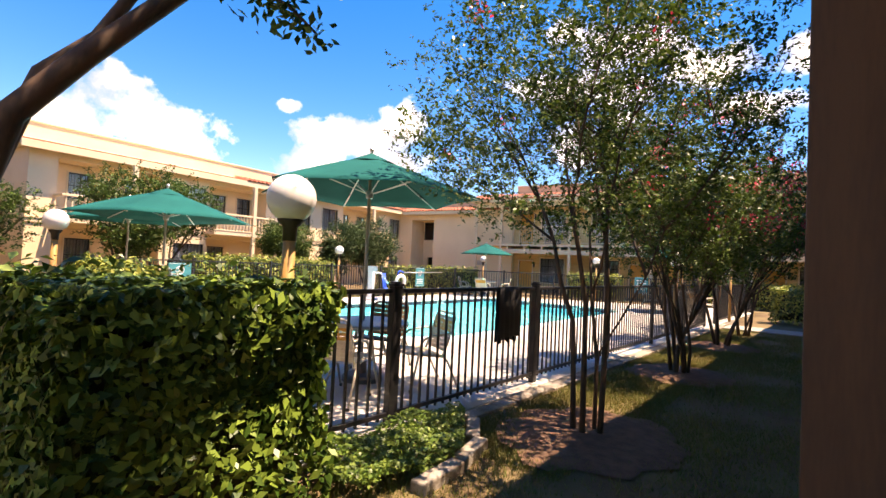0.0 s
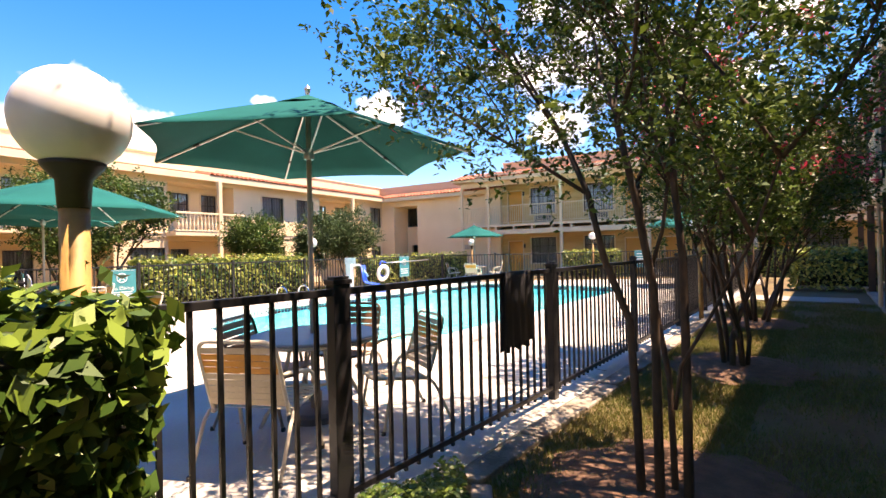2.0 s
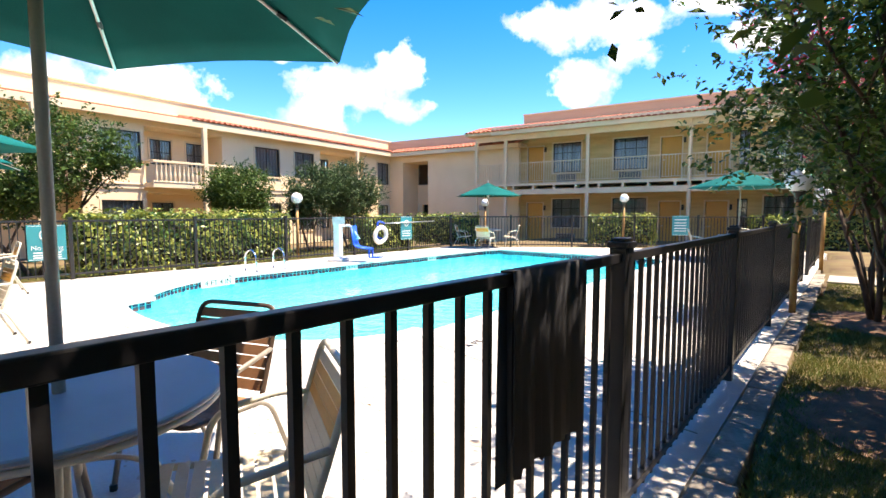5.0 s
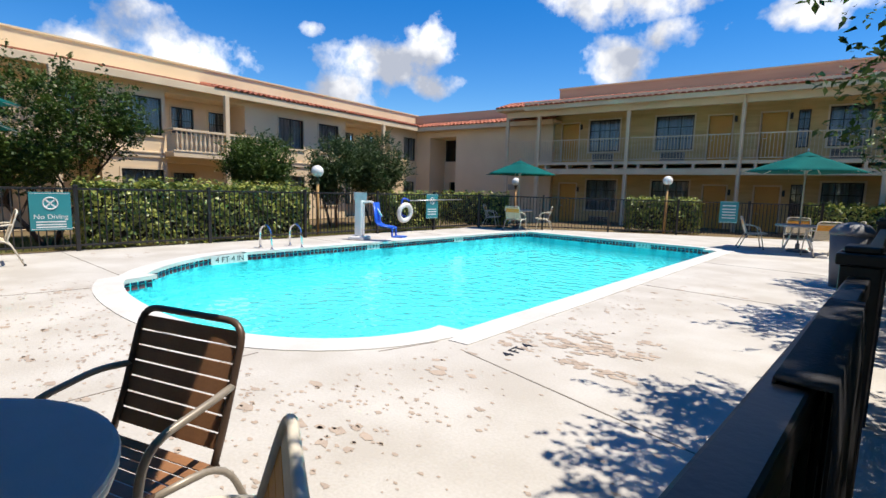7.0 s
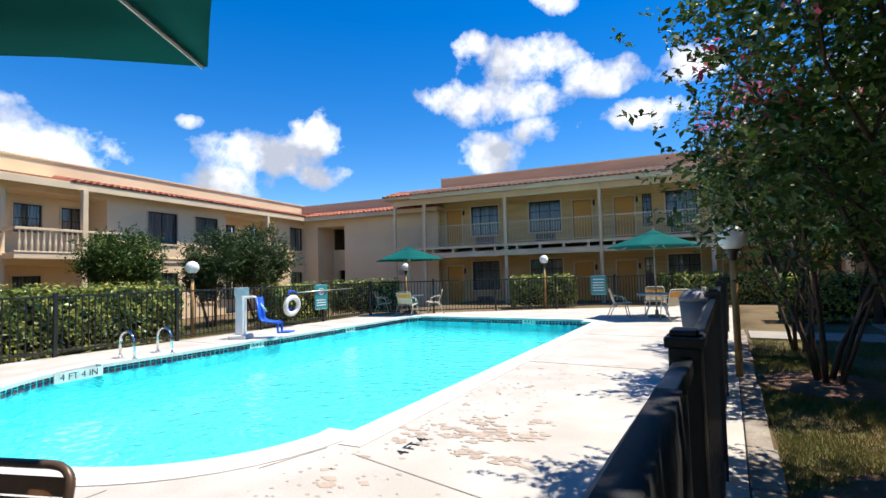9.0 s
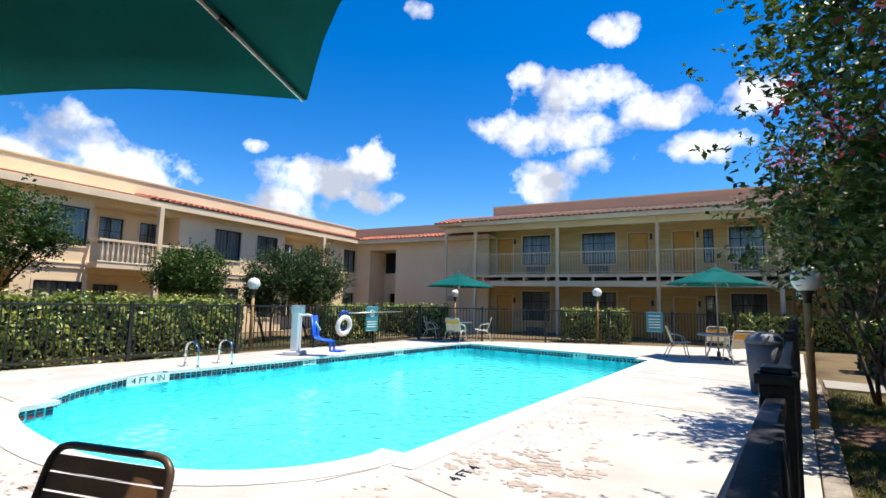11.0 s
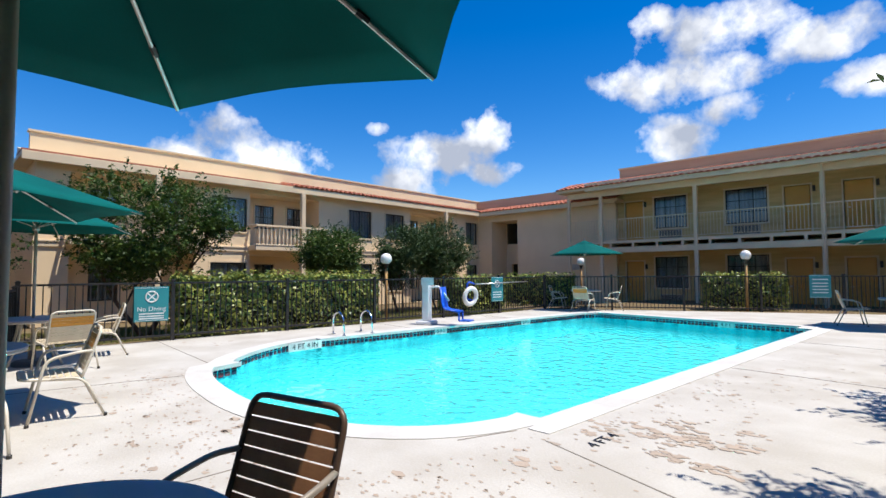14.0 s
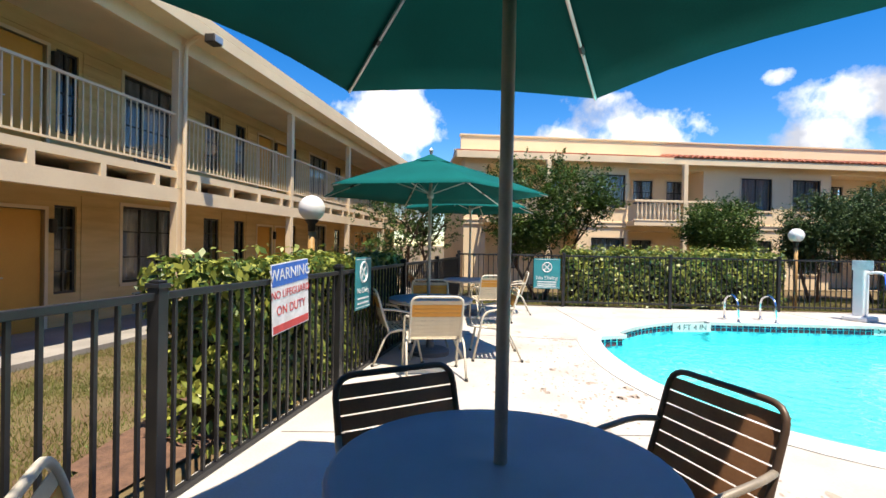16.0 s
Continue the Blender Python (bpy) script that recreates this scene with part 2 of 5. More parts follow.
# Near-black filler colour: the shade between the leaves is painted in.
M_HEDGECORE = surface("hedge_inner_shade", (0.030, 0.034, 0.015), (0.02, 0.018, 0.01), 0.9, 12, 40, 0.4)
M_COVER = surface("groundcover_leaf", (0.09, 0.17, 0.03), (0.19, 0.27, 0.05), 0.45, 2, 8, 0.0, island=0.7, through_light=0.25)
M_LEAF = surface("myrtle_leaf", (0.035, 0.075, 0.014), (0.11, 0.17, 0.03), 0.45, 1.2, 8, 0.0, island=0.7, through_light=0.2, spec=0.3)
M_LEAF2 = surface("grey_green_leaf", (0.03, 0.06, 0.022), (0.075, 0.12, 0.042), 0.5, 1.2, 8, 0.0, island=0.7, through_light=0.18, spec=0.25)
M_BARK = surface("myrtle_bark", (0.036, 0.024, 0.017), (0.12, 0.066, 0.038), 0.75, 5, 50, 0.3, stretch=(1, 1, 0.35))
M_PINK = surface("pink_blossom", (0.75, 0.05, 0.10), (0.80, 0.16, 0.22), 0.6, 3, 20, 0.0, island=0.5, through_light=0.3)
M_MULCH = surface("bark_mulch", (0.17, 0.09, 0.055), (0.10, 0.055, 0.035), 0.95, 9, 60, 0.6)
M_WALKWAY = surface("walkway_concrete", (0.34, 0.31, 0.27), (0.24, 0.22, 0.19), 0.85, 1, 40, 0.2)


def water_material():
    m = glass("pool_water", (0.66, 0.97, 1.0), 0.0, 1.33)
    n, l = m.node_tree.nodes, m.node_tree.links
    co, nz, bp = n.new("ShaderNodeTexCoord"), n.new("ShaderNodeTexNoise"), n.new("ShaderNodeBump")
    nz.inputs["Scale"].default_value, nz.inputs["Detail"].default_value = 6.0, 1.5
    bp.inputs["Strength"].default_value, bp.inputs["Distance"].default_value = 1.0, 0.3
    l.new(co.outputs["Object"], nz.inputs["Vector"])
    l.new(nz.outputs["Fac"], bp.inputs["Height"])
    l.new(bp.outputs["Normal"], n["Principled BSDF"].inputs["Normal"])
    return m


M_WATER = water_material()


# ---- building helpers ----
def part(name, bm, material, parent=None, label="", smooth=False):
    """Links a bmesh as one mesh object, under a thing or a part."""
    me = bpy.data.meshes.new(name)
    bm.to_mesh(me)
    bm.free()
    me.materials.append(material)
    if smooth:
        me.polygons.foreach_set("use_smooth", [True] * len(me.polygons))
    ob = new(name, me)
    ob.parent = parent
    if label:
        ob["label"] = label
    return ob


def root(name, m, label, category, group="", kind=""):
    """An Empty at a thing's base."""
    ob = new(name)
    ob.matrix_basis = m
    ob.empty_display_size = 0.1
    return tagged(ob, label, category, group, kind)


def again(name, mesh, parent, m):
    """One more object on a mesh that is there already."""
    ob = new(name, mesh)
    ob.parent = parent
    ob.matrix_basis = m
    return ob


def box(bm, x0, x1, y0, y1, z0, z1, m=None, bevel=0.0):
    vs = [bm.verts.new((x, y, z)) for z in (z0, z1) for y in (y0, y1) for x in (x0, x1)]
    fs = [bm.faces.new([vs[i] for i in f]) for f in ((0, 2, 3, 1), (4, 5, 7, 6), (0, 1, 5, 4), (2, 6, 7, 3), (0, 4, 6, 2), (1, 3, 7, 5))]
    if bevel:
        es = {e for f in fs for e in f.edges}
        r = bmesh.ops.bevel(bm, geom=list(es), offset=bevel, segments=2, affect="EDGES", profile=0.5)
        vs = list({v for f in r["faces"] for v in f.verts} | {v for v in vs if v.is_valid})
    if m is not None:
        bmesh.ops.transform(bm, matrix=m, verts=vs)
    return bm


def boxes(*dims, bevel=0.0):
    bm = bmesh.new()
    for d in dims:
        box(bm, *d, bevel=bevel)
    return bm


def tube(bm, pts, radii, n=8, closed=False):
    """A round bar along points."""
    pts = [Vector(p) for p in pts]
    if not isinstance(radii, (list, tuple)):
        radii = [radii] * len(pts)
    rings, side = [], None
    for i, p in enumerate(pts):
        a, b = pts[max(i - 1, 0)], pts[min(i + 1, len(pts) - 1)]
        if closed:
            a, b = pts[i - 1], pts[(i + 1) % len(pts)]
        d = (b - a).normalized()
        if side is None:
            side = d.orthogonal().normalized()
        side = (side - d * side.dot(d)).normalized()
        up = d.cross(side)
        rings.append([bm.verts.new(p + (side * math.cos(2 * math.pi * k / n) + up * math.sin(2 * math.pi * k / n)) * radii[i]) for k in range(n)])
    pairs = list(zip(rings, rings[1:])) + ([(rings[-1], rings[0])] if closed else [])
    for r0, r1 in pairs:
        for k in range(n):
            bm.faces.new((r0[k], r0[(k + 1) % n], r1[(k + 1) % n], r1[k]))
    if not closed:
        bm.faces.new(rings[0][::-1])
        bm.faces.new(rings[-1])
    return bm


def bar(pts, r, n=8, closed=False):
    return tube(bmesh.new(), pts, r, n, closed)


def round_corners(pts, r, steps=4):
    """The polyline with its inner corners rounded."""
    pts = [Vector(p) for p in pts]
    out = [pts[0]]
    for a, b, c in zip(pts, pts[1:], pts[2:]):
        k = min(r, (a - b).length * 0.49, (c - b).length * 0.49)
        p, q = b + (a - b).normalized() * k, b + (c - b).normalized() * k
        out += [p * (1 - t) ** 2 + b * 2 * t * (1 - t) + q * t * t for t in [i / steps for i in range(steps + 1)]]
    return out + [pts[-1]]


def lathe(profile, n=24):
    """A solid turned about z from (radius, height) pairs."""
    bm = bmesh.new()
    rings = [[bm.verts.new((r * math.cos(2 * math.pi * k / n), r * math.sin(2 * math.pi * k / n), z)) for k in range(n)] for r, z in profile]
    for r0, r1 in zip(rings, rings[1:]):
        for k in range(n):
            bm.faces.new((r0[k], r0[(k + 1) % n], r1[(k + 1) % n], r1[k]))
    bm.faces.new(rings[0][::-1])
    bm.faces.new(rings[-1])
    return bm


def prism(outline, z0, z1):
    bm = bmesh.new()
    lo = [bm.verts.new((x, y, z0)) for x, y in outline]
    hi = [bm.verts.new((x, y, z1)) for x, y in outline]
    n = len(outline)
    for i in range(n):
        bm.faces.new((lo[i], lo[(i + 1) % n], hi[(i + 1) % n], hi[i]))
    bm.faces.new(hi)
    bm.faces.new(lo[::-1])
    return bm


def foliage(name, places, ways, size, material, parent, label=""):
    """Many small folded leaves in one mesh, as numpy arrays."""
    n = len(places)
    rng = np.random.default_rng(n)
    ways = ways + rng.normal(0, 0.45, (n, 3))
    ways /= np.linalg.norm(ways, axis=1)[:, None] + 1e-9
    t = rng.normal(0, 1, (n, 3))
    t -= ways * (t * ways).sum(1)[:, None]
    t /= np.linalg.norm(t, axis=1)[:, None] + 1e-9
    b = np.cross(ways, t)
    s = (size * rng.uniform(0.6, 1.3, n))[:, None]
    quad = np.stack([places - t * s, places + b * s * 0.5 + ways * s * 0.22, places + t * s, places - b * s * 0.5 + ways * s * 0.22], 1)
    me = bpy.data.meshes.new(name)
    me.vertices.add(4 * n)
    me.vertices.foreach_set("co", quad.reshape(-1).astype(np.float32))
    me.loops.add(4 * n)
    me.loops.foreach_set("vertex_index", np.arange(4 * n, dtype=np.int32))
    me.polygons.add(n)
    me.polygons.foreach_set("loop_start", np.arange(0, 4 * n, 4, dtype=np.int32))
    me.update(calc_edges=True)
    me.materials.append(material)
    ob = new(name, me)
    ob.parent = parent
    ob["kind"] = "stuff"
    if label:
        ob["label"] = label
    return ob


def writing(text, size, material, parent, m, name="lettering"):
    cu = bpy.data.curves.new(name, "FONT")
    cu.body, cu.size, cu.align_x, cu.align_y, cu.extrude = text, size, "CENTER", "CENTER", 0.001
    cu.materials.append(material)
    ob = new(name, cu)
    ob.parent = parent
    ob.matrix_basis = m
    return ob


# The pool deck lies askew to the far houses: its own axes u (right) and v (ahead).
DECK = pose(0, 0, 0, 0, 0, -7.2)


def deck(u, v, z=0.0, turn=0.0):
    return DECK @ pose(u, v, z, 0, 0, turn)


def at(x, y, z=0.0, turn=0.0):
    return pose(x, y, z, 0, 0, turn)


# ---- pool and deck ----
def arc(cx, cy, r, a0, a1, n):
    return [(cx + r * math.cos(radians(a0 + (a1 - a0) * i / n)), cy + r * math.sin(radians(a0 + (a1 - a0) * i / n))) for i in range(n + 1)]


def near_end(a):
    """The squarish round of the pool's shallow end."""
    c, q = math.cos(radians(a)), math.sin(radians(a))
    return -5.95 + math.copysign(2.87 * abs(c) ** 0.833, c), 2.25 + math.copysign(2.06 * abs(q) ** 0.833, q)


POOL = [(-3.12, 12.25), (-3.45, 12.25), (-3.45, 12.75), (-9.1, 12.75), (-9.35, 12.2), (-9.35, 3.0)] + arc(-6.25, 3.65, 3.3, 192, 241, 8) + [(-7.72, 0.84)] + [near_end(240 + 113 * k / 20) for k in range(21)] + [(-3.12, 2.03), (-2.87, 2.06)]


def offset(outline, d):
    """The closed outline moved outwards by d."""
    area = sum(x0 * y1 - x1 * y0 for (x0, y0), (x1, y1) in zip(outline, outline[1:] + outline[:1]))
    sign = 1 if area > 0 else -1
    out = []
    for i, p in enumerate(outline):
        a, b, c = Vector(outline[i - 1]), Vector(p), Vector(outline[(i + 1) % len(outline)])
        d0, d1 = (b - a).normalized(), (c - b).normalized()
        n0, n1 = Vector((d0.y, -d0.x)) * sign, Vector((d1.y, -d1.x)) * sign
        n = (n0 + n1)
        n = n / max(n.length_squared / 2, 0.5)
        out.append(tuple(b + n * d))
    return out


def sheet_with_hole(outer, inner, z0, z1):
    bm = bmesh.new()
    edges = []
    for loop in (outer, inner):
        vs = [bm.verts.new((x, y, z1)) for x, y in loop]
        edges += [bm.edges.new((vs[i], vs[(i + 1) % len(vs)])) for i in range(len(vs))]
    bmesh.ops.triangle_fill(bm, use_beauty=True, edges=edges)
    for loop in (outer, inner):
        lo = [bm.verts.new((x, y, z0)) for x, y in loop]
        hi = [bm.verts.new((x, y, z1)) for x, y in loop]
        for i in range(len(loop)):
            bm.faces.new((lo[i], lo[(i + 1) % len(lo)], hi[(i + 1) % len(lo)], hi[i]))
    bmesh.ops.recalc_face_normals(bm, faces=bm.faces)
    return bm


DECK_EDGE = [(0.14, -3.72), (0.14, 18.2), (-1.6, 19.0), (-11.5, 12.9), (-11.3, 11.0), (-11.3, -1.92)]
pool_deck = root("pool_deck", DECK, "pale worn concrete pool deck with stained patches", "pool deck", kind="structure")
part("slab", sheet_with_hole(DECK_EDGE, offset(POOL, 0.29), -0.6, 0.0), M_DECK, pool_deck)
bm = bmesh.new()
for u0, v0, u1, v1 in ((-2.49, 1.66, 0.05, 1.2), (-11.2, 0.35, -7.9, 0.5), (-3.1, 6.0, 0.05, 6.0), (-3.1, 9.6, 0.05, 9.6), (-7.5, -2.35, -7.2, 0.1), (-3.4, -3.0, -3.6, 0.4), (-2.97, 1.13, -2.82, 1.68), (-11.2, 5.5, -9.7, 5.5), (-11.2, 9.2, -9.7, 9.2)):
    d = (Vector((u1, v1)) - Vector((u0, v0)))
    box(bm, 0, d.length, -0.006, 0.006, 0.0, 0.003, pose(u0, v0, 0, 0, 0, math.degrees(math.atan2(d.y, d.x))))
part("expansion_joint", bm, M_JOINT, pool_deck)
rng = random.Random(4)
bm = bmesh.new()
for cu, cv, su, sv, n in ((-2.3, 3.6, 0.5, 0.75, 130), (-2.6, 0.7, 0.7, 0.6, 190), (-6.9, -0.4, 0.6, 0.5, 140), (-9.9, 0.6, 0.5, 0.8, 90), (-2.0, 5.4, 0.5, 0.8, 90), (-1.7, 8.0, 0.6, 1.5, 110), (-4.6, -0.5, 1.4, 0.5, 420), (-3.0, 0.2, 0.9, 0.6, 300), (-1.5, -0.2, 0.8, 0.7, 90)):
    for k in range(n):
        u, v = rng.gauss(cu, su), rng.gauss(cv, sv)
        s = rng.uniform(0.012, 0.045) * (1.25 if k < n * 0.08 else 0.42)
        if abs(u + 6.25) < 3.5 and v > 0.2 or u > 0:
            continue
        m = rng.randint(6, 10)
        try:
            bm.faces.new([bm.verts.new((u + 1.5 * s * rng.uniform(0.5, 1.2) * math.cos(2 * math.pi * i / m), v + s * rng.uniform(0.4, 1.2) * math.sin(2 * math.pi * i / m), 0.0025)) for i in range(m)])
        except ValueError:
            pass
for k in range(22):
    au, av = -1.8 + rng.gauss(0, 0.34), 2.4 + rng.gauss(0, 0.28)
    for q in range(11):
        cu, cv, s = au + rng.gauss(0, 0.11), av + rng.gauss(0, 0.05), rng.uniform(0.01, 0.05)
        bm.faces.new([bm.verts.new((cu + 1.4 * s * rng.uniform(0.4, 1.15) * math.cos(2 * math.pi * i / 11), cv + 0.8 * s * rng.uniform(0.4, 1.15) * math.sin(2 * math.pi * i / 11), 0.0022 + 0.000012 * (11 * k + q))) for i in range(11)])
ob = part("worn_patch", bm, M_STAIN, pool_deck, "brown patches where the deck coating has flaked")
ob["kind"] = "stuff"

pool = root("swimming_pool", DECK, "turquoise swimming pool with white coping and dark tile band", "swimming pool", kind="structure")
out_ring, in_ring = offset(POOL, 0.29), offset(POOL, -0.04)
bm = sheet_with_hole(out_ring, in_ring, -0.05, 0.008)
part("coping", bm, M_COPING, pool, "white concrete coping")
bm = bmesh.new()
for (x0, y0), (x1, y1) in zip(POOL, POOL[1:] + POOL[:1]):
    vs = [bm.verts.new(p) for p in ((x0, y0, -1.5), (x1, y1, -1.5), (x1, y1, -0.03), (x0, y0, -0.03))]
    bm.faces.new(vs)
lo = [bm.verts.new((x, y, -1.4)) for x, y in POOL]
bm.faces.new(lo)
part("basin", bm, M_BASIN, pool, "light blue plastered pool basin with ripple light and dark in its colour")
bm = bmesh.new()
bm.faces.new([bm.verts.new((x, y, -0.20)) for x, y in offset(POOL, 0.01)])
water = part("water", bm, M_WATER, pool, "clear rippled turquoise water")
water.visible_shadow = False
tile_mesh = None
for (x0, y0), (x1, y1) in zip(POOL, POOL[1:] + POOL[:1]):
    d = Vector((x1 - x0, y1 - y0))
    if x0 > -3.3 and x1 > -3.3 or y0 < 1.5 and y1 < 3 and x0 > -7.7:
        continue
    n = max(1, int(d.length / 0.102))
    for k in range(n):
        if tile_mesh is None:
            o = part("tile", boxes((-0.041, 0.041, -0.012, 0.008, -0.08, -0.016), (-0.041, 0.041, -0.012, 0.008, -0.006, 0.055)), M_TILE, pool)
            tile_mesh = o.data
        else:
            o = new("tile", tile_mesh)
            o.parent = pool
        p = Vector((x0, y0)) + d * ((k + 0.5) / n)
        o.matrix_basis = pose(p.x, p.y, -0.085, 0, 0, math.degrees(math.atan2(d.y, d.x)))
for u, v, turn, text in ((-9.20, 2.6, -82.0, "4 FT 4 IN"), (-9.335, 6.2, -90.0, "5 FT"), (-9.335, 9.4, -90.0, "6 FT"), (-5.2, 12.735, 180.0, "4 FT")):
    w = 0.072 * len(text) + 0.1
    plate = part("depth_marker", boxes((-w / 2, w / 2, 0.0, 0.018, -0.11, 0.05)), M_MARK, pool, "white depth marker tile")
    plate.matrix_basis = pose(u, v, -0.06, 0, 0, turn + 180)
    writing(text, 0.15, M_BLACK, plate, pose(0, -0.003, -0.03, 90, 0, 0))
writing("4 FT 4", 0.15, M_BLACK, pool_deck, pose(-2.2, 2.02, 0.006, 0, 0, 94))

# ---- ground ----
def ground_height(x, y):
    u, v = 0.992 * x - 0.125 * y, 0.125 * x + 0.992 * y
    z = -0.03
    out = max(-11.6 - u, -3.7 - v, 0.0)
    z -= 0.30 * min(1.0, out / 3.0)
    if u < 0.0 and u > -11.0 and v > -3.3 - 0.158 * u and (v < 12.6 or v < 12.9 + (u + 11.5) * 0.55):
        z = -2.2
    return z


bm = bmesh.new()
xs = [-600, -250, -100, -60, -45] + [-40 + 0.5 * i for i in range(117)] + [22, 30, 45, 80, 200, 600]
ys = [-600, -200, -80, -40, -25] + [-20 + 0.5 * i for i in range(101)] + [34, 40, 60, 120, 300, 600]
grid = [[bm.verts.new((x, y, ground_height(x, y) + 0.012 * noise.noise((x * 0.9, y * 0.9, 0)))) for x in xs] for y in ys]
for r0, r1 in zip(grid, grid[1:]):
    for i in range(len(xs) - 1):
        bm.faces.new((r0[i], r0[i + 1], r1[i + 1], r1[i]))
ground = tagged(part("ground", bm, M_GRASS, None, "thin lawn on brown soil round the pool", True), category="ground", kind="structure")

# ---- fences ----
def fence(name, start, length, turn, skip=(), group="pool fence"):
    """A picket fence along local x from start: posts each 2.44 m, two rails, pickets."""
    f = root(name, start @ pose(0, 0, 0, 0, 0, turn), "black powder-coated metal picket fence round the pool deck", "fence", group)
    n = max(1, round(length / 2.44))
    step = length / n
    post = cap = picket = None
    for i in range(n + 1):
        m = pose(i * step, 0, 0)
        if post is None:
            post = part("post", boxes((-0.034, 0.034, -0.034, 0.034, -0.05, 1.21), bevel=0.004), M_BLACK, f)
            cap = part("cap", boxes((-0.042, 0.042, -0.042, 0.042, 1.21, 1.235), (-0.03, 0.03, -0.03, 0.03, 1.235, 1.25), bevel=0.004), M_BLACK, post)
            first = post
        else:
            post = again("post", first.data, f, m)
            again("cap", cap.data, post, pose(0, 0, 0))
    for i in range(n):
        for z in (0.09, 1.15):
            part("rail", boxes((i * step + 0.034, (i + 1) * step - 0.034, -0.019, 0.019, z, z + 0.038), bevel=0.004), M_BLACK, f)
        k = max(2, round(step / 0.116))
        for j in range(1, k):
            m = pose(i * step + j * step / k, 0, 0)
            if picket is None:
                picket = part("picket", boxes((-0.0095, 0.0095, -0.0095, 0.0095, 0.06, 1.155)), M_BLACK, f)
                picket.matrix_basis = m
            else:
                again("picket", picket.data, f, m)
    return f


fence("pool_fence", deck(0, -0.02), 2.44 * 4, 90)
fence("pool_fence", deck(-0.035, -2.46), 2.42, 89.2)
fence("pool_fence", deck(-0.051, -3.60), 1.10, 89.2)
fence("pool_fence", deck(0.02, 11.0), 7.3, 90)
fence("pool_fence", deck(-0.13, -3.60, -0.085), 11.18, 170.9)
fence("pool_fence", deck(-11.22, -1.80), 14.48, 90)
fence("pool_fence", at(-9.55, 13.95), 11.6, 28.5)

# ---- houses ----
def wall_cells(bm, length, z0, z1, y0, y1, holes):
    """A wall along local x with openings (x0, x1, z0, z1) right through it."""
    xs = sorted({0.0, length, *[h[0] for h in holes], *[h[1] for h in holes]})
    zs = sorted({z0, z1, *[h[2] for h in holes], *[h[3] for h in holes]})
    for a, b in zip(xs, xs[1:]):
        run = None
        for c, d in zip(zs, zs[1:]):
            inside = any(h[0] <= a + 1e-6 and b <= h[1] + 1e-6 and h[2] <= c + 1e-6 and d <= h[3] + 1e-6 for h in holes)
            if inside:
                if run:
                    box(bm, a, b, y0, y1, *run)
                run = None
            else:
                run = (run[0], d) if run else (c, d)
        if run:
            box(bm, a, b, y0, y1, *run)
    bmesh.ops.remove_doubles(bm, verts=bm.verts, dist=1e-5)
    return bm


def window(parent, x0, x1, z0, z1, y, bars_x=1, bars_z=0, name="window", curtain=True, sill=True):
    """A window in a wall whose face lies at y, looking to -y."""
    t = 0.045
    bm = boxes((x0, x1, y + 0.04, y + 0.10, z1 - t, z1), (x0, x1, y + 0.04, y + 0.10, z0, z0 + t), (x0, x0 + t, y + 0.04, y + 0.10, z0 + t, z1 - t), (x1 - t, x1, y + 0.04, y + 0.10, z0 + t, z1 - t))
    w = part(name, bm, M_FRAME, parent)
    for i in range(bars_x):
        x = x0 + (x1 - x0) * (i + 1) / (bars_x + 1)
        part("glazing_bar", boxes((x - 0.016, x + 0.016, y + 0.045, y + 0.09, z0 + t, z1 - t)), M_FRAME, w)
    for i in range(bars_z):
        z = z0 + (z1 - z0) * (i + 1) / (bars_z + 1)
        part("glazing_bar", boxes((x0 + t, x1 - t, y + 0.05, y + 0.085, z - 0.014, z + 0.014)), M_FRAME, w)
    part("pane", boxes((x0 + t, x1 - t, y + 0.062, y + 0.070, z0 + t, z1 - t)), M_GLASS, w)
    if curtain:
        bm = bmesh.new()
        n = 24
        a = [[bm.verts.new((x0 + (x1 - x0) * i / n, y + 0.22 + 0.025 * math.sin(i * 2.1), z)) for i in range(n + 1)] for z in (z0, z1)]
        for i in range(n):
            bm.faces.new((a[0][i], a[0][i + 1], a[1][i + 1], a[1][i]))
        part("curtain", bm, M_CURTAIN, w, "pale grey curtain")
    if sill:
        part("casing", boxes((x0 - 0.07, x0, y - 0.025, y + 0.04, z0, z1 + 0.07), (x1, x1 + 0.07, y - 0.025, y + 0.04, z0, z1 + 0.07), (x0, x1, y - 0.025, y + 0.04, z1, z1 + 0.07)), M_TRIM, w)
        part("sill", boxes((x0 - 0.07, x1 + 0.07, y - 0.05, y + 0.04, z0 - 0.07, z0)), M_TRIM, w)
    return w


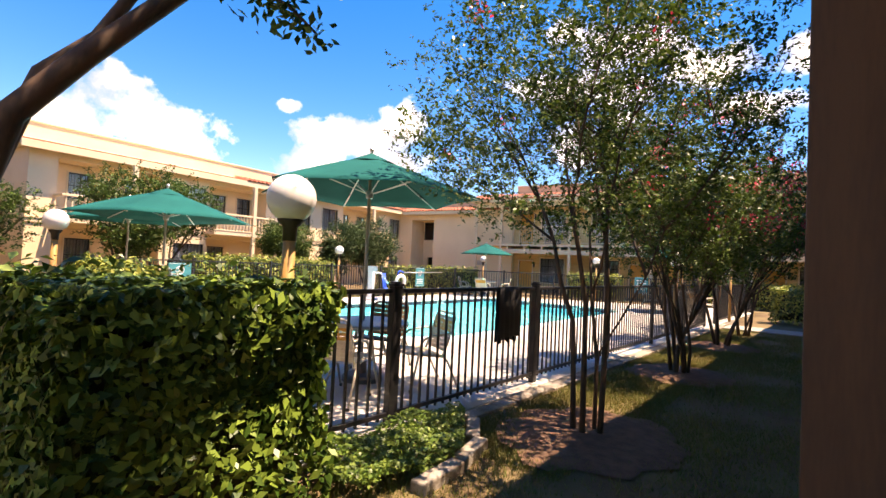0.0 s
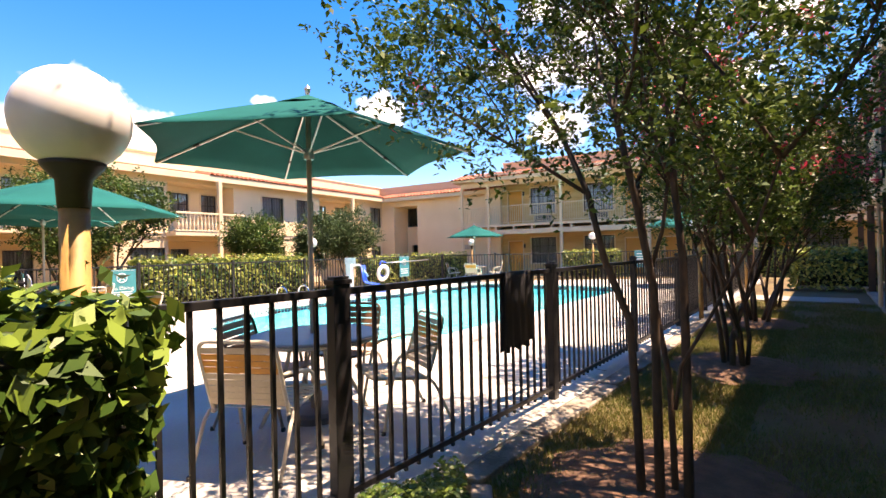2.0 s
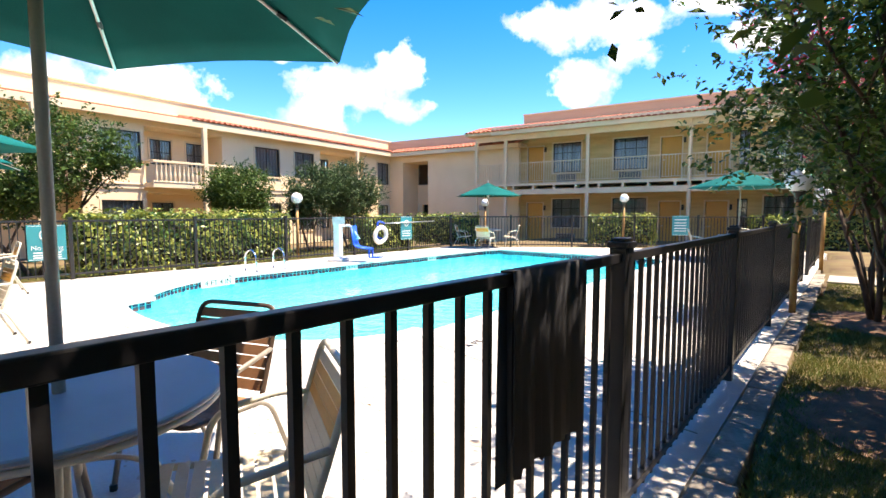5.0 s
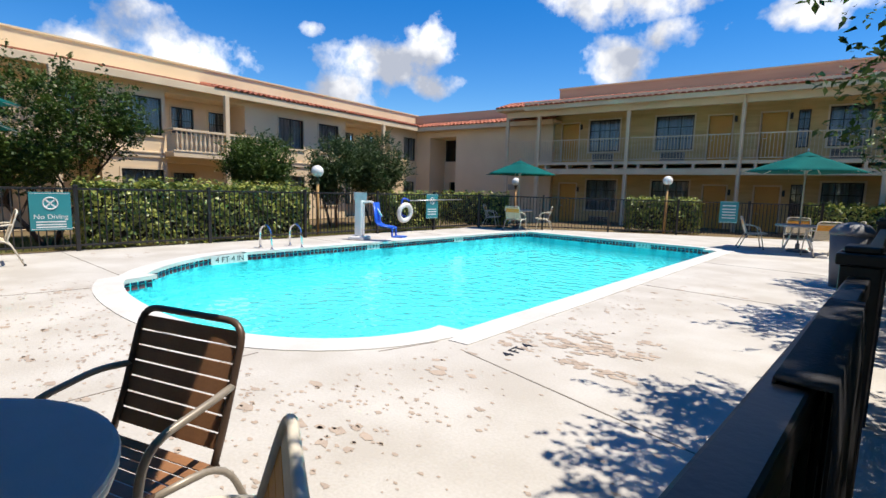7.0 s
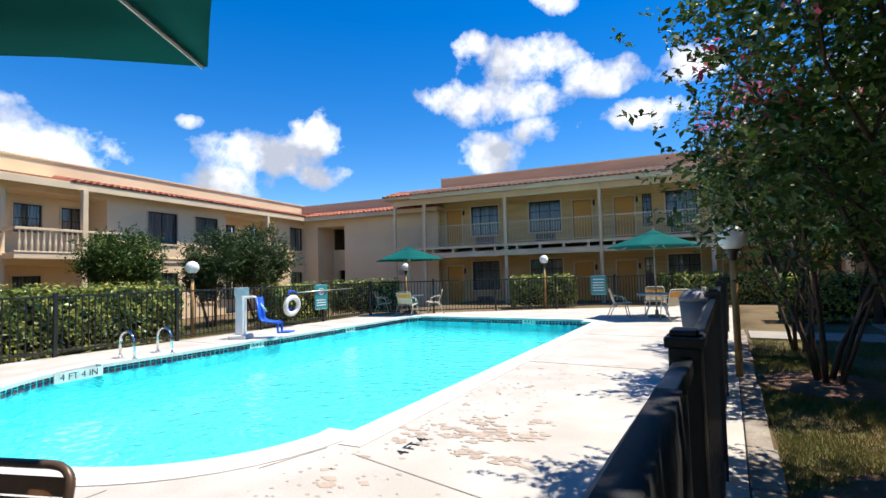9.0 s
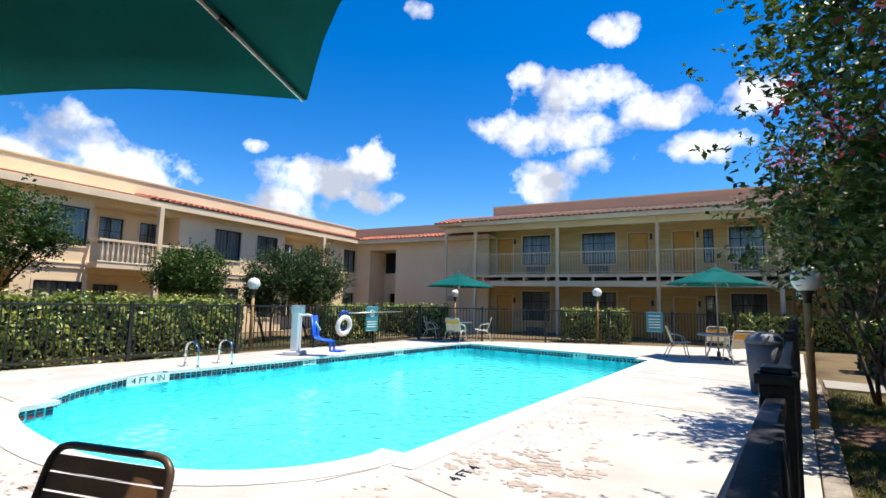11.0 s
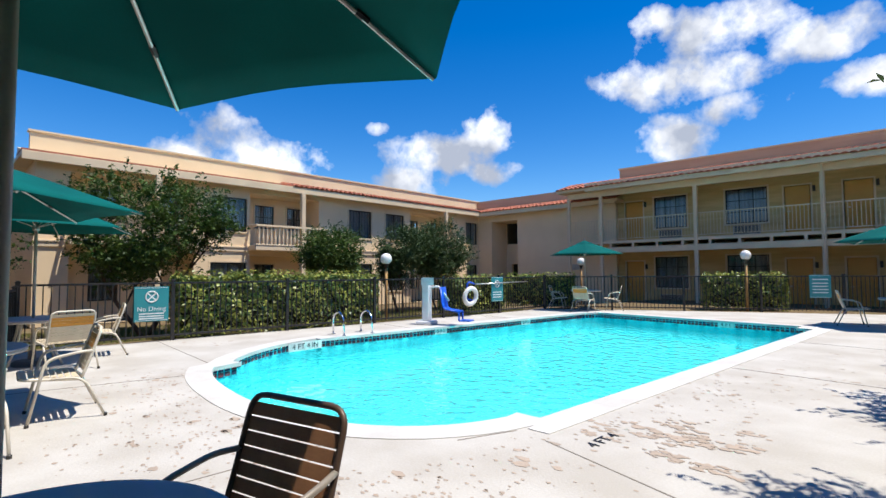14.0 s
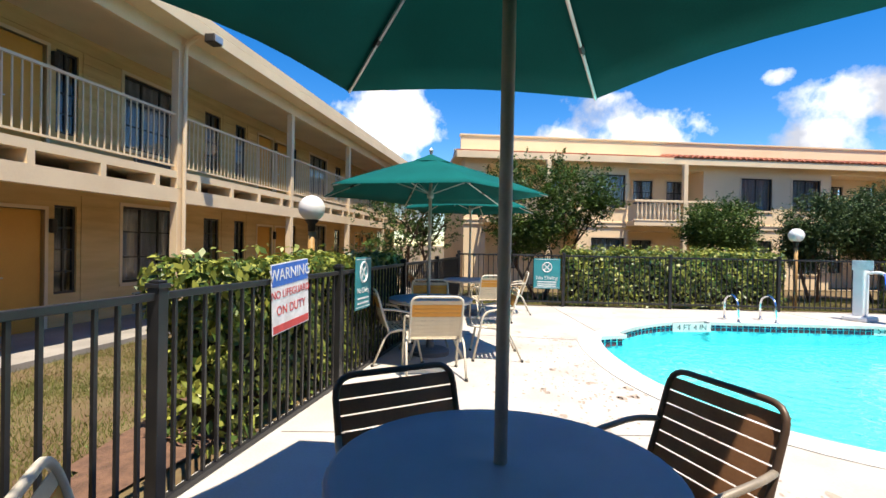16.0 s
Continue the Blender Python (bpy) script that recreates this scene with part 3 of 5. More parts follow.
def tile_skirt(parent, x0, x1, y_low, z_low, y_high, z_high, step=0.26):
    """Barrel roof tiles in rows up a short slope."""
    slope = math.degrees(math.atan2(z_high - z_low, y_high - y_low))
    run = math.hypot(z_high - z_low, y_high - y_low)
    bm = bmesh.new()
    rows = max(1, round(run / 0.36))
    for r in range(rows):
        for i in range(int((x1 - x0) / step)):
            x = x0 + (i + 0.5) * step
            m = pose(x, y_low, z_low, slope, 0, 0) @ pose(0, r * run / rows, 0.02 + 0.004 * (i % 3))
            ring = []
            for yy in (-0.03, run / rows):
                ring.append([m @ Vector((step * 0.5 * math.cos(math.pi * k / 5), yy, 0.075 * math.sin(math.pi * k / 5) - (0.02 if yy > 0 else 0))) for k in range(6)])
            a, b = ([bm.verts.new(p) for p in q] for q in ring)
            for k in range(5):
                bm.faces.new((a[k], b[k], b[k + 1], a[k + 1]))
            bm.faces.new(a[::-1])
    ob = part("roof_tiles", bm, M_ROOFTILE, parent, "red-brown clay barrel tiles", True)
    ob["kind"] = "stuff"
    return ob


def gallery_wing(name, m, bays, label, floor=-0.3, beam=2.42, top=5.1, bay=4.4, depth=1.85, back=8.0, first=0, parapet_from=0.0, group="hotel wings", eave=0.6, paired=False, post_tone=None, plans=None):
    """A two-storey hotel wing with open galleries, along local x, its posts in the plane y = 0, looking to -y."""
    h = root(name, m, label, "building", group)
    length = bays * bay
    storey = beam + 0.42
    rooms, holes_low, holes_up = [], [], []
    for b in range(bays):
        x = b * bay
        plan = (("wide", 0.35, 1.65), ("door", 2.25, 3.15), ("narrow", 3.35, 3.95))
        if paired:
            plan = (("wide", 0.75, 2.35), ("narrow", 3.35, 4.0)) if b % 2 == 0 else (("narrow", 0.3, 0.8), ("door", 1.5, 2.38), ("door", 2.62, 3.5), ("narrow", 3.68, 4.12))
        if plans:
            plan = plans[b % len(plans)]
        for kind, a, c in plan:
            low = {"wide": (0.45 if paired else 0.55, 2.05), "door": (floor + 0.02, 1.85), "narrow": (0.35, 1.95)}[kind]
            up = {"wide": (storey + 0.62, top - 0.1), "door": (storey + 0.02, storey + 2.06), "narrow": (storey + 0.6, top - 0.15)}[kind]
            rooms += [(kind, x + a, x + c, *low, floor), (kind, x + a, x + c, *up, storey)]
            holes_low.append((x + a, x + c, *low))
            holes_up.append((x + a, x + c, *up))
    part("wall", wall_cells(bmesh.new(), length, floor, storey - 0.05, depth, depth + 0.2, holes_low), M_STUCCO2, h, "tan painted ground-floor wall")
    part("wall", wall_cells(bmesh.new(), length, storey - 0.05, top + 0.45, depth, depth + 0.2, holes_up), M_STUCCO2, h, "tan painted upper wall")
    bm = bmesh.new()
    for z0, z1, holes in ((floor + 0.07, beam + 0.02, holes_low), (storey + 0.01, top + 0.25, holes_up)):
        rows = int((z1 - z0) / 0.2)
        for r in range(rows):
            za, zb = z0 + 0.2 * r, z0 + 0.2 * r + 0.188
            edge, cuts = 0.0, sorted((hx0 - 0.08, hx1 + 0.08) for hx0, hx1, hz0, hz1 in holes if hz0 - 0.08 < zb and hz1 + 0.08 > za)
            for hx0, hx1 in cuts + [(length, length)]:
                if hx0 - edge > 0.05:
                    box(bm, edge, hx0, depth - 0.016, depth - 0.001, za, zb)
                edge = max(edge, hx1)
    part("siding", bm, M_STUCCO2, h, "horizontal tan siding boards")["kind"] = "stuff"
    part("side_wall", boxes((0.0, 0.2, depth + 0.2, back, floor, top + 0.45), (length - 0.2, length, depth + 0.2, back, floor, top + 0.45), (0.2, length - 0.2, back - 0.2, back, floor, top + 0.45)), M_STUCCO, h)
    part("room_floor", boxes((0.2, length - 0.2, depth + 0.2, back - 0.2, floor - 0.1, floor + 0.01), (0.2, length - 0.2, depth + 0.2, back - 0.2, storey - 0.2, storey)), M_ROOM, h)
    part("walkway", boxes((-0.1, length + 0.1, -0.12, depth, floor - 0.1, floor + 0.06)), M_WALKWAY, h, "concrete ground-floor walkway")
    part("gallery_floor", boxes((0, length, -0.06, depth, storey - 0.13, storey)), M_TRIM, h)
    part("gallery_ceiling", boxes((0, length, 0.12, depth - 0.01, beam + 0.06, beam + 0.09)), M_STUCCO2, h)
    part("beam", boxes((0, length, -0.07, 0.07, beam - 0.16, beam + 0.10)), M_TRIM, h, "cream gallery beam")
    part("eave_beam", boxes((0, length, -0.07, 0.07, top - 0.02, top + 0.26)), M_TRIM, h)
    part("roof", boxes((-0.5, length + 0.3, 0.05 - eave, back + 0.3, top + 0.45, top + 0.6)), M_TRIM, h, "flat roof with cream fascia")
    part("soffit", boxes((-0.45, length + 0.25, 0.1 - eave, depth + 0.1, top + 0.26, top + 0.30)), M_TRIM, h)
    part("fascia", boxes((-0.5, length + 0.3, 0.04 - eave, 0.10 - eave, top + 0.22, top + 0.44), bevel=0.008), M_TRIM, h)
    for b in range(bays + 1):
        x = min(max(b * bay, 0.08), length - 0.08)
        part("post", boxes((x - 0.075, x + 0.075, -0.075, 0.075, floor, beam - 0.16), (x - 0.075, x + 0.075, -0.075, 0.075, beam + 0.10, top - 0.02), bevel=0.006), post_tone or M_TRIM, h)
    part("downpipe", bar(round_corners([(2 * bay + 0.02, -0.45, top + 0.3), (2 * bay + 0.02, -0.14, top + 0.1), (2 * bay + 0.02, -0.14, floor + 0.1)], 0.1), 0.04), M_TRIM, h)
    for b in range(bays):
        for k in range(4):
            x = b * bay + 0.55 + k * 1.1
            part("joist_end", boxes((x - 0.05, x + 0.05, -0.065, 0.5, beam + 0.10, storey - 0.13)), M_TRIM, h)
    baluster = None
    for b in range(bays):
        x0, x1 = b * bay + 0.08, (b + 1) * bay - 0.08
        r = part("railing", boxes((x0, x1, -0.02, 0.02, storey + 1.02, storey + 1.06), (x0, x1, -0.015, 0.015, storey + 0.08, storey + 0.11)), M_TRIM, h, "cream metal gallery railing")
        n = 34
        for k in range(1, n):
            mm = pose(x0 + (x1 - x0) * k / n, 0, 0)
            if baluster is None:
                baluster = part("baluster", boxes((-0.009, 0.009, -0.009, 0.009, storey + 0.11, storey + 1.02)), M_TRIM, r)
                baluster.matrix_basis = mm
            else:
                again("baluster", baluster.data, r, mm)
    unit = None
    for kind, x0, x1, z0, z1, hd in rooms:
        if kind == "wide":
            window(h, x0, x1, z0, z1, depth, 2, 2)
            xa = (x0 + x1) / 2 - 0.53
            if unit is None:
                bm = boxes((0, 1.06, -0.06, 0.0, 0.0, 0.40), bevel=0.01)
                unit = part("air_conditioner", bm, M_METAL, h, "beige louvred air conditioner under the window")
                slats = part("louvre", boxes(*[(0.04, 1.02, -0.075, -0.06, 0.04 + 0.035 * k, 0.06 + 0.035 * k) for k in range(10)]), M_FRAME, unit)
                unit.matrix_basis = pose(xa, depth, hd + 0.12)
            else:
                u2 = again("air_conditioner", unit.data, h, pose(xa, depth, hd + 0.12))
                again("louvre", slats.data, u2, pose(0, 0, 0))
        elif kind == "narrow":
            window(h, x0, x1, z0, z1, depth, 1, 3, sill=False)
        else:
            d = part("door", boxes((x0 + 0.02, x1 - 0.02, depth + 0.05, depth + 0.10, z0, z1 - 0.01), bevel=0.006), M_DOOR, h, "ochre painted room door")
            part("door_handle", bar([(x0 + 0.1, depth + 0.05, hd + 1.0), (x0 + 0.1, depth, hd + 1.0), (x0 + 0.2, depth, hd + 1.0)], 0.012), M_ALU, d)
            part("door_frame", boxes((x0 - 0.06, x0, depth - 0.02, depth + 0.12, z0, z1 + 0.06), (x1, x1 + 0.06, depth - 0.02, depth + 0.12, z0, z1 + 0.06), (x0, x1, depth - 0.02, depth + 0.12, z1, z1 + 0.06)), M_TRIM, h)
            part("wall_lamp", boxes((x1 + 0.07, x1 + 0.17, depth - 0.09, depth, hd + 1.75, hd + 2.0), bevel=0.015), M_LAMPDARK, h)
    return h, length, storey


FAR_Y = 21.42
FAR_PLAN = ((("door", 0.55, 1.45), ("wide", 2.0, 3.5)), (("wide", 0.75, 2.35), ("door", 2.95, 3.85)), (("door", 0.5, 1.4), ("narrow", 1.75, 2.15), ("wide", 2.75, 4.05)))
far_house, far_len, far_storey = gallery_wing("hotel_wing", at(-15.24 + 4.4 - 0.04, FAR_Y), 6, "two-storey tan hotel wing with cream gallery posts and red tile eave", plans=FAR_PLAN)
tile_skirt(far_house, -0.5, far_len, -0.58, 5.50, 1.1, 6.0)
part("tile_bed", boxes((-0.5, far_len, -0.5, 1.15, 5.46, 5.52)), M_PARAPET, far_house)
part("parapet", boxes((0.6, far_len, 1.1, 1.35, 5.52, 6.5)), M_PARAPET, far_house, "tan sided parapet above the tiles")
part("parapet_cap", boxes((0.55, far_len, 1.06, 1.39, 6.5, 6.56)), M_TRIM, far_house)
# short return of the gallery towards the corner
part("post", boxes((-1.75, -1.6, -0.075, 0.075, -0.3, 5.1), bevel=0.006), M_TRIM, far_house)
part("return_floor", boxes((-1.7, 0, -0.06, 1.85, 2.71, 2.84)), M_TRIM, far_house)
part("return_beam", boxes((-1.7, 0, -0.07, 0.07, 5.08, 5.36)), M_TRIM, far_house)
part("return_roof", boxes((-2.1, -0.5, -0.55, 3.0, 5.40, 5.56)), M_TRIM, far_house)
tile_skirt(far_house, -2.1, -0.5, -0.58, 5.50, 1.1, 6.0)
rail = part("railing", boxes((-1.62, 0, -0.02, 0.02, 3.86, 3.90)), M_TRIM, far_house)
for k in range(12):
    part("baluster", boxes((-1.6 + 0.13 * k, -1.58 + 0.13 * k, -0.01, 0.01, 2.84, 3.86)), M_TRIM, rail)

W_TURN = math.degrees(math.atan2(-0.25, 0.968))
left_house, left_len, left_storey = gallery_wing("hotel_wing", pose(-1.08, -8.1, 0, 0, 0, 180 + W_TURN), 7, "two-storey tan hotel wing with gallery railings in shade", floor=-0.3, beam=2.22, top=4.88, paired=True)
flood = part("floodlight", boxes((8.72, 8.98, -0.78, -0.58, 4.98, 5.14), bevel=0.02), M_LAMPDARK, left_house, "small dark floodlight under the eave")
part("lens", boxes((8.74, 8.96, -0.80, -0.785, 5.0, 5.12)), M_ALU, flood)

near_house, near_len, near_storey = gallery_wing("hotel_wing", deck(3.0, 17.7) @ pose(0, 0, 0, 0, 0, -90), 6, "two-storey tan hotel wing beside the shaded lawn", floor=-0.04, beam=2.5, top=5.1, eave=0.02, post_tone=M_SHADEPOST)


def back_house():
    """The long plain wing across the lawn, along local x, its face in the plane y = 0, looking to -y."""
    h = root("hotel_wing", pose(-19.83, 0.8, 0, 0, 0, 90), "sunlit two-storey tan stucco hotel wing with balconies", "building", "hotel wings")
    L = 22.2
    win = [(5.38, 6.8, 3.07, 4.45), (11.95, 13.35, 3.09, 4.47), (14.3, 15.6, 3.1, 4.47), (20.85, 21.95, 3.1, 4.47)]
    low = [(5.36, 6.8, 0.4, 1.8), (12.0, 13.4, -0.2, 1.8), (14.5, 15.5, 0.4, 1.8), (20.9, 21.9, 0.6, 1.8)]
    recess = [(0.9, 4.75), (6.95, 10.25), (16.1, 19.6)]
    holes = win + low + [(a, b, 2.5, 4.72) for a, b in recess] + [(a, b, -0.28, 2.1) for a, b in recess]
    part("wall", wall_cells(bmesh.new(), L, -0.3, 5.0, 0.0, 0.22, holes), M_STUCCO, h, "tan stucco wall")
    part("end_wall", boxes((0, 0.2, 0.22, 9, -0.3, 5.0), (L, L + 9, 8.8, 9.0, -0.3, 5.0), (0.2, L, 8.8, 9.0, -0.3, 5.0)), M_STUCCO, h)
    part("band", boxes((-0.03, L, -0.05, 0.0, 2.24, 2.44), (-0.03, L, -0.08, 0.0, 2.40, 2.46), bevel=0.01), M_TRIM, h, "cream band between the storeys")
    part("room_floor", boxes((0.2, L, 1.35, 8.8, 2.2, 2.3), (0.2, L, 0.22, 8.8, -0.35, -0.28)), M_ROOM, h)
    part("roof", boxes((-0.4, L + 0.5, -0.5, 9.3, 5.0, 5.12)), M_TRIM, h, "flat roof with a wide cream eave")
    part("fascia", boxes((-0.4, L + 0.5, -0.56, -0.5, 4.86, 5.13), bevel=0.01), M_TRIM, h)
    part("tile_bed", boxes((-0.4, L + 0.5, -0.5, 0.75, 5.12, 5.2)), M_ROOFTILE, h)
    tile_skirt(h, 8.6, L + 0.5, -0.55, 5.12, 0.55, 5.42)
    part("slope", prism([(-0.55, 5.12), (0.55, 5.40), (0.55, 5.12)], -0.4, 8.6), M_TRIM, h).matrix_basis = Matrix(((0, 0, 1, 0), (1, 0, 0, 0), (0, 1, 0, 0), (0, 0, 0, 1)))
    part("parapet", boxes((-0.1, L + 0.7, 0.55, 0.8, 5.12, 5.98)), M_STUCCO, h, "sunlit tan parapet")
    part("parapet_cap", boxes((-0.15, L + 0.7, 0.5, 0.85, 5.98, 6.04)), M_TRIM, h)
    for w in win:
        window(h, *w, 0.0, 1, 0)
    for w in low:
        window(h, *w, 0.0, 1, 0)
    for a, b in recess:
        rw = [(a + 0.75, a + 1.65, 3.35, 4.4), (b - 1.0, b - 0.2, 3.35, 4.4), (a + 0.75, a + 1.65, 0.4, 1.75)]
        part("recess_wall", wall_cells(bmesh.new(), b - a, -0.3, 4.9, 1.15, 1.3, [(x0 - a, x1 - a, z0, z1) for x0, x1, z0, z1 in rw]), M_STUCCO, h).matrix_basis = pose(a, 0, 0)
        for x in (a - 0.15, b):
            part("recess_cheek", boxes((x, x + 0.15, 0.22, 1.15, -0.3, 4.9)), M_STUCCO, h)
        for z in (4.72, 2.10):
            part("recess_ceiling", boxes((a, b, 0.22, 1.15, z, z + 0.1)), M_STUCCO, h)
        for w in rw:
            window(h, *w, 1.15, 1, 1)
        bal = part("balcony", boxes((a - 0.1, b + 0.1, -0.75, 1.15, 2.3, 2.5), bevel=0.01), M_TRIM, h, "cream balcony with turned balusters")
        part("balcony_rail", boxes((a - 0.1, b + 0.1, -0.78, -0.66, 3.27, 3.36), (a - 0.1, a, -0.66, 0.0, 3.27, 3.36), (b, b + 0.1, -0.66, 0.0, 3.27, 3.36), (a - 0.1, b + 0.1, -0.77, -0.67, 2.5, 2.56), bevel=0.01), M_TRIM, bal)
        first = None
        for k in range(19):
            mm = pose(a + 0.05 + (b - a - 0.1) * k / 18, -0.72, 0)
            if first is None:
                first = part("baluster", lathe([(0.03, 2.56), (0.045, 2.7), (0.05, 2.8), (0.03, 2.95), (0.028, 3.1), (0.04, 3.27)], 8), M_TRIM, bal)
                first.matrix_basis = mm
            else:
                again("baluster", first.data, bal, mm)
        x = a + (b - a) * 0.62
        part("column", boxes((x - 0.09, x + 0.09, -0.80, -0.62, -0.3, 4.86), bevel=0.01), M_TRIM, h)
    return h


back_house()


def corner_house():
    """The short wall that joins the two far wings, looking to -y."""
    h = root("hotel_wing", at(-19.6, 22.9), "tan stucco corner of the hotel with a dark breezeway", "building", "hotel wings")
    L = 8.9
    part("wall", wall_cells(bmesh.new(), L, -0.3, 4.9, 0.0, 0.25, [(0.85, 2.8, -0.3, 4.5)]), M_STUCCO, h, "tan stucco wall")
    part("corner_pier", boxes((-0.227, 0.0, 0.004, 0.25, -0.3, 4.9)), M_STUCCO, h)
    part("recess_wall", wall_cells(bmesh.new(), 2.35, -0.3, 4.9, 1.6, 1.8, [(0.25, 1.15, 3.15, 4.48), (0.6, 1.4, -0.28, 1.85)]), M_STUCCO, h).matrix_basis = pose(0.65, 0, 0)
    for x in (0.65, 2.8):
        part("recess_cheek", boxes((x, x + 0.2, 0.25, 1.6, -0.3, 4.9)), M_STUCCO, h)
    part("recess_ceiling", boxes((0.85, 2.8, 0.25, 1.6, 4.5, 4.7)), M_STUCCO, h)
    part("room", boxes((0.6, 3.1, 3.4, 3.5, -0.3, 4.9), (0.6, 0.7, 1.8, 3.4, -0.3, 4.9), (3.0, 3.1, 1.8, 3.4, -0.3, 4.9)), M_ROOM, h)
    window(h, 0.9, 1.8, 3.15, 4.48, 1.6, 0, 0, sill=False, curtain=False)
    part("roof", boxes((-0.2, L + 0.3, -0.5, 8, 4.92, 5.06)), M_TRIM, h)
    part("fascia", boxes((0.27, L + 0.2, -0.56, -0.5, 4.84, 5.08), bevel=0.01), M_TRIM, h)
    tile_skirt(h, 0.0, L + 0.2, -0.55, 5.06, 0.55, 5.40)
    part("parapet", boxes((-0.77, L + 3, 0.55, 0.8, 5.06, 5.98)), M_PARAPET, h)
    part("wall_vent", boxes((6.4, 6.9, -0.03, 0.0, 1.45, 1.75), *[(6.42, 6.88, -0.045, -0.03, 1.48 + 0.05 * k, 1.505 + 0.05 * k) for k in range(5)]), M_METAL, h)
    return h


corner_house()


# ---- furniture ----
def patio_umbrella(m, lift=0.0, turn=27.0, R=1.37):
    h = root("patio_umbrella", m @ pose(0, 0, 0, 0, 0, turn), "open dark green canvas umbrella through a patio table", "umbrella", "patio umbrellas")
    tip, top = 2.18 + lift, 2.66 + lift
    bm = bmesh.new()
    n, rings = 6, 7
    loops = []
    for j in range(rings + 1):
        f = j / rings
        loop = []
        for k in range(n * 6):
            a = 2 * math.pi * k / (n * 6)
            q = (k % 6) / 6
            sag = 1 - 0.06 * math.sin(math.pi * q) * f * f
            chord = math.cos(math.pi / n) / math.cos((q - 0.5) * 2 * math.pi / n)
            r = max(0.015, R * f * (chord * 0.97 + 0.03) * sag)
            z = top - (top - tip) * f ** 1.12 - 0.02 * math.sin(math.pi * q) * f + 0.03 * math.sin(math.pi * q) * f * f
            loop.append(bm.verts.new((r * math.cos(a), r * math.sin(a), z)))
        loops.append(loop)
    for a, b in zip(loops, loops[1:]):
        for k in range(n * 6):
            bm.faces.new((a[k], b[k], b[(k + 1) % (n * 6)], a[(k + 1) % (n * 6)]))
    canopy = part("canopy", bm, M_CANVAS, h, "dark green canvas canopy", True)
    so = canopy.modifiers.new("thick", "SOLIDIFY")
    so.thickness = 0.004
    bm = bmesh.new()
    a = [bm.verts.new((0.30 * math.cos(2 * math.pi * k / 12), 0.30 * math.sin(2 * math.pi * k / 12), top - 0.085)) for k in range(12)]
    c = bm.verts.new((0, 0, top + 0.045))
    for k in range(12):
        bm.faces.new((a[k], a[(k + 1) % 12], c))
    part("vent", bm, M_CANVAS, canopy)
    part("pole", bar([(0, 0, 0.05), (0, 0, top + 0.02)], 0.021, 12), M_POLE, h, "bronze umbrella pole", True)
    part("finial", lathe([(0.012, top), (0.02, top + 0.06), (0.028, top + 0.09), (0.01, top + 0.12)], 10), M_ALU, h)
    part("runner", lathe([(0.04, tip - 0.03), (0.045, tip), (0.035, tip + 0.06)], 12), M_ALU, h)
    for k in range(6):
        a = 2 * math.pi * k / 6
        d = Vector((math.cos(a), math.sin(a), 0))
        rib = part("rib", bar([d * 0.03 + Vector((0, 0, top - 0.03)), d * R * 0.5 + Vector((0, 0, top - (top - tip) * 0.46 - 0.022)), d * R * 0.985 + Vector((0, 0, tip - 0.012))], 0.009, 6), M_ALU, h)
        part("strut", bar([d * 0.04 + Vector((0, 0, tip + 0.03)), d * R * 0.46 + Vector((0, 0, top - (top - tip) * 0.42 - 0.035))], 0.007, 6), M_ALU, rib)
        part("rib_clip", bar([d * R * 0.70 + Vector((0, 0, top - (top - tip) * 0.67 - 0.02)), d * R * 0.74 + Vector((0, 0, top - (top - tip) * 0.71 - 0.02))], 0.014, 6), M_FRAME, rib)
    return h


def patio_table(m):
    h = root("patio_table", m, "round blue-grey patio table on splayed cream legs", "table", "patio tables")
    bm = lathe([(0.05, 0.676), (0.515, 0.676), (0.527, 0.682), (0.53, 0.690), (0.526, 0.699), (0.515, 0.703), (0.03, 0.703)], 48)
    part("tabletop", bm, M_TABLE, h, "blue-grey textured tabletop", False)
    part("rim", bar([(0.512 * math.cos(2 * math.pi * k / 32), 0.512 * math.sin(2 * math.pi * k / 32), 0.664) for k in range(32)], 0.014, 8, True), M_CREAM, h, "", True)
    for k in range(4):
        a = math.pi / 4 + math.pi / 2 * k
        c, s = math.cos(a), math.sin(a)
        part("leg", bar(round_corners([(0.20 * c, 0.20 * s, 0.675), (0.26 * c, 0.26 * s, 0.36), (0.46 * c, 0.46 * s, 0.0)], 0.2), 0.017), M_CREAM, h, "", True)
    part("stretcher", bar([(0.27 * math.cos(2 * math.pi * k / 24), 0.27 * math.sin(2 * math.pi * k / 24), 0.33) for k in range(24)], 0.012, 6, True), M_CREAM, h, "", True)
    part("umbrella_base", lathe([(0.24, 0.0), (0.24, 0.05), (0.20, 0.075), (0.05, 0.085), (0.045, 0.22), (0.03, 0.22)], 28), M_BIN, h, "grey umbrella base under the table")
    return h


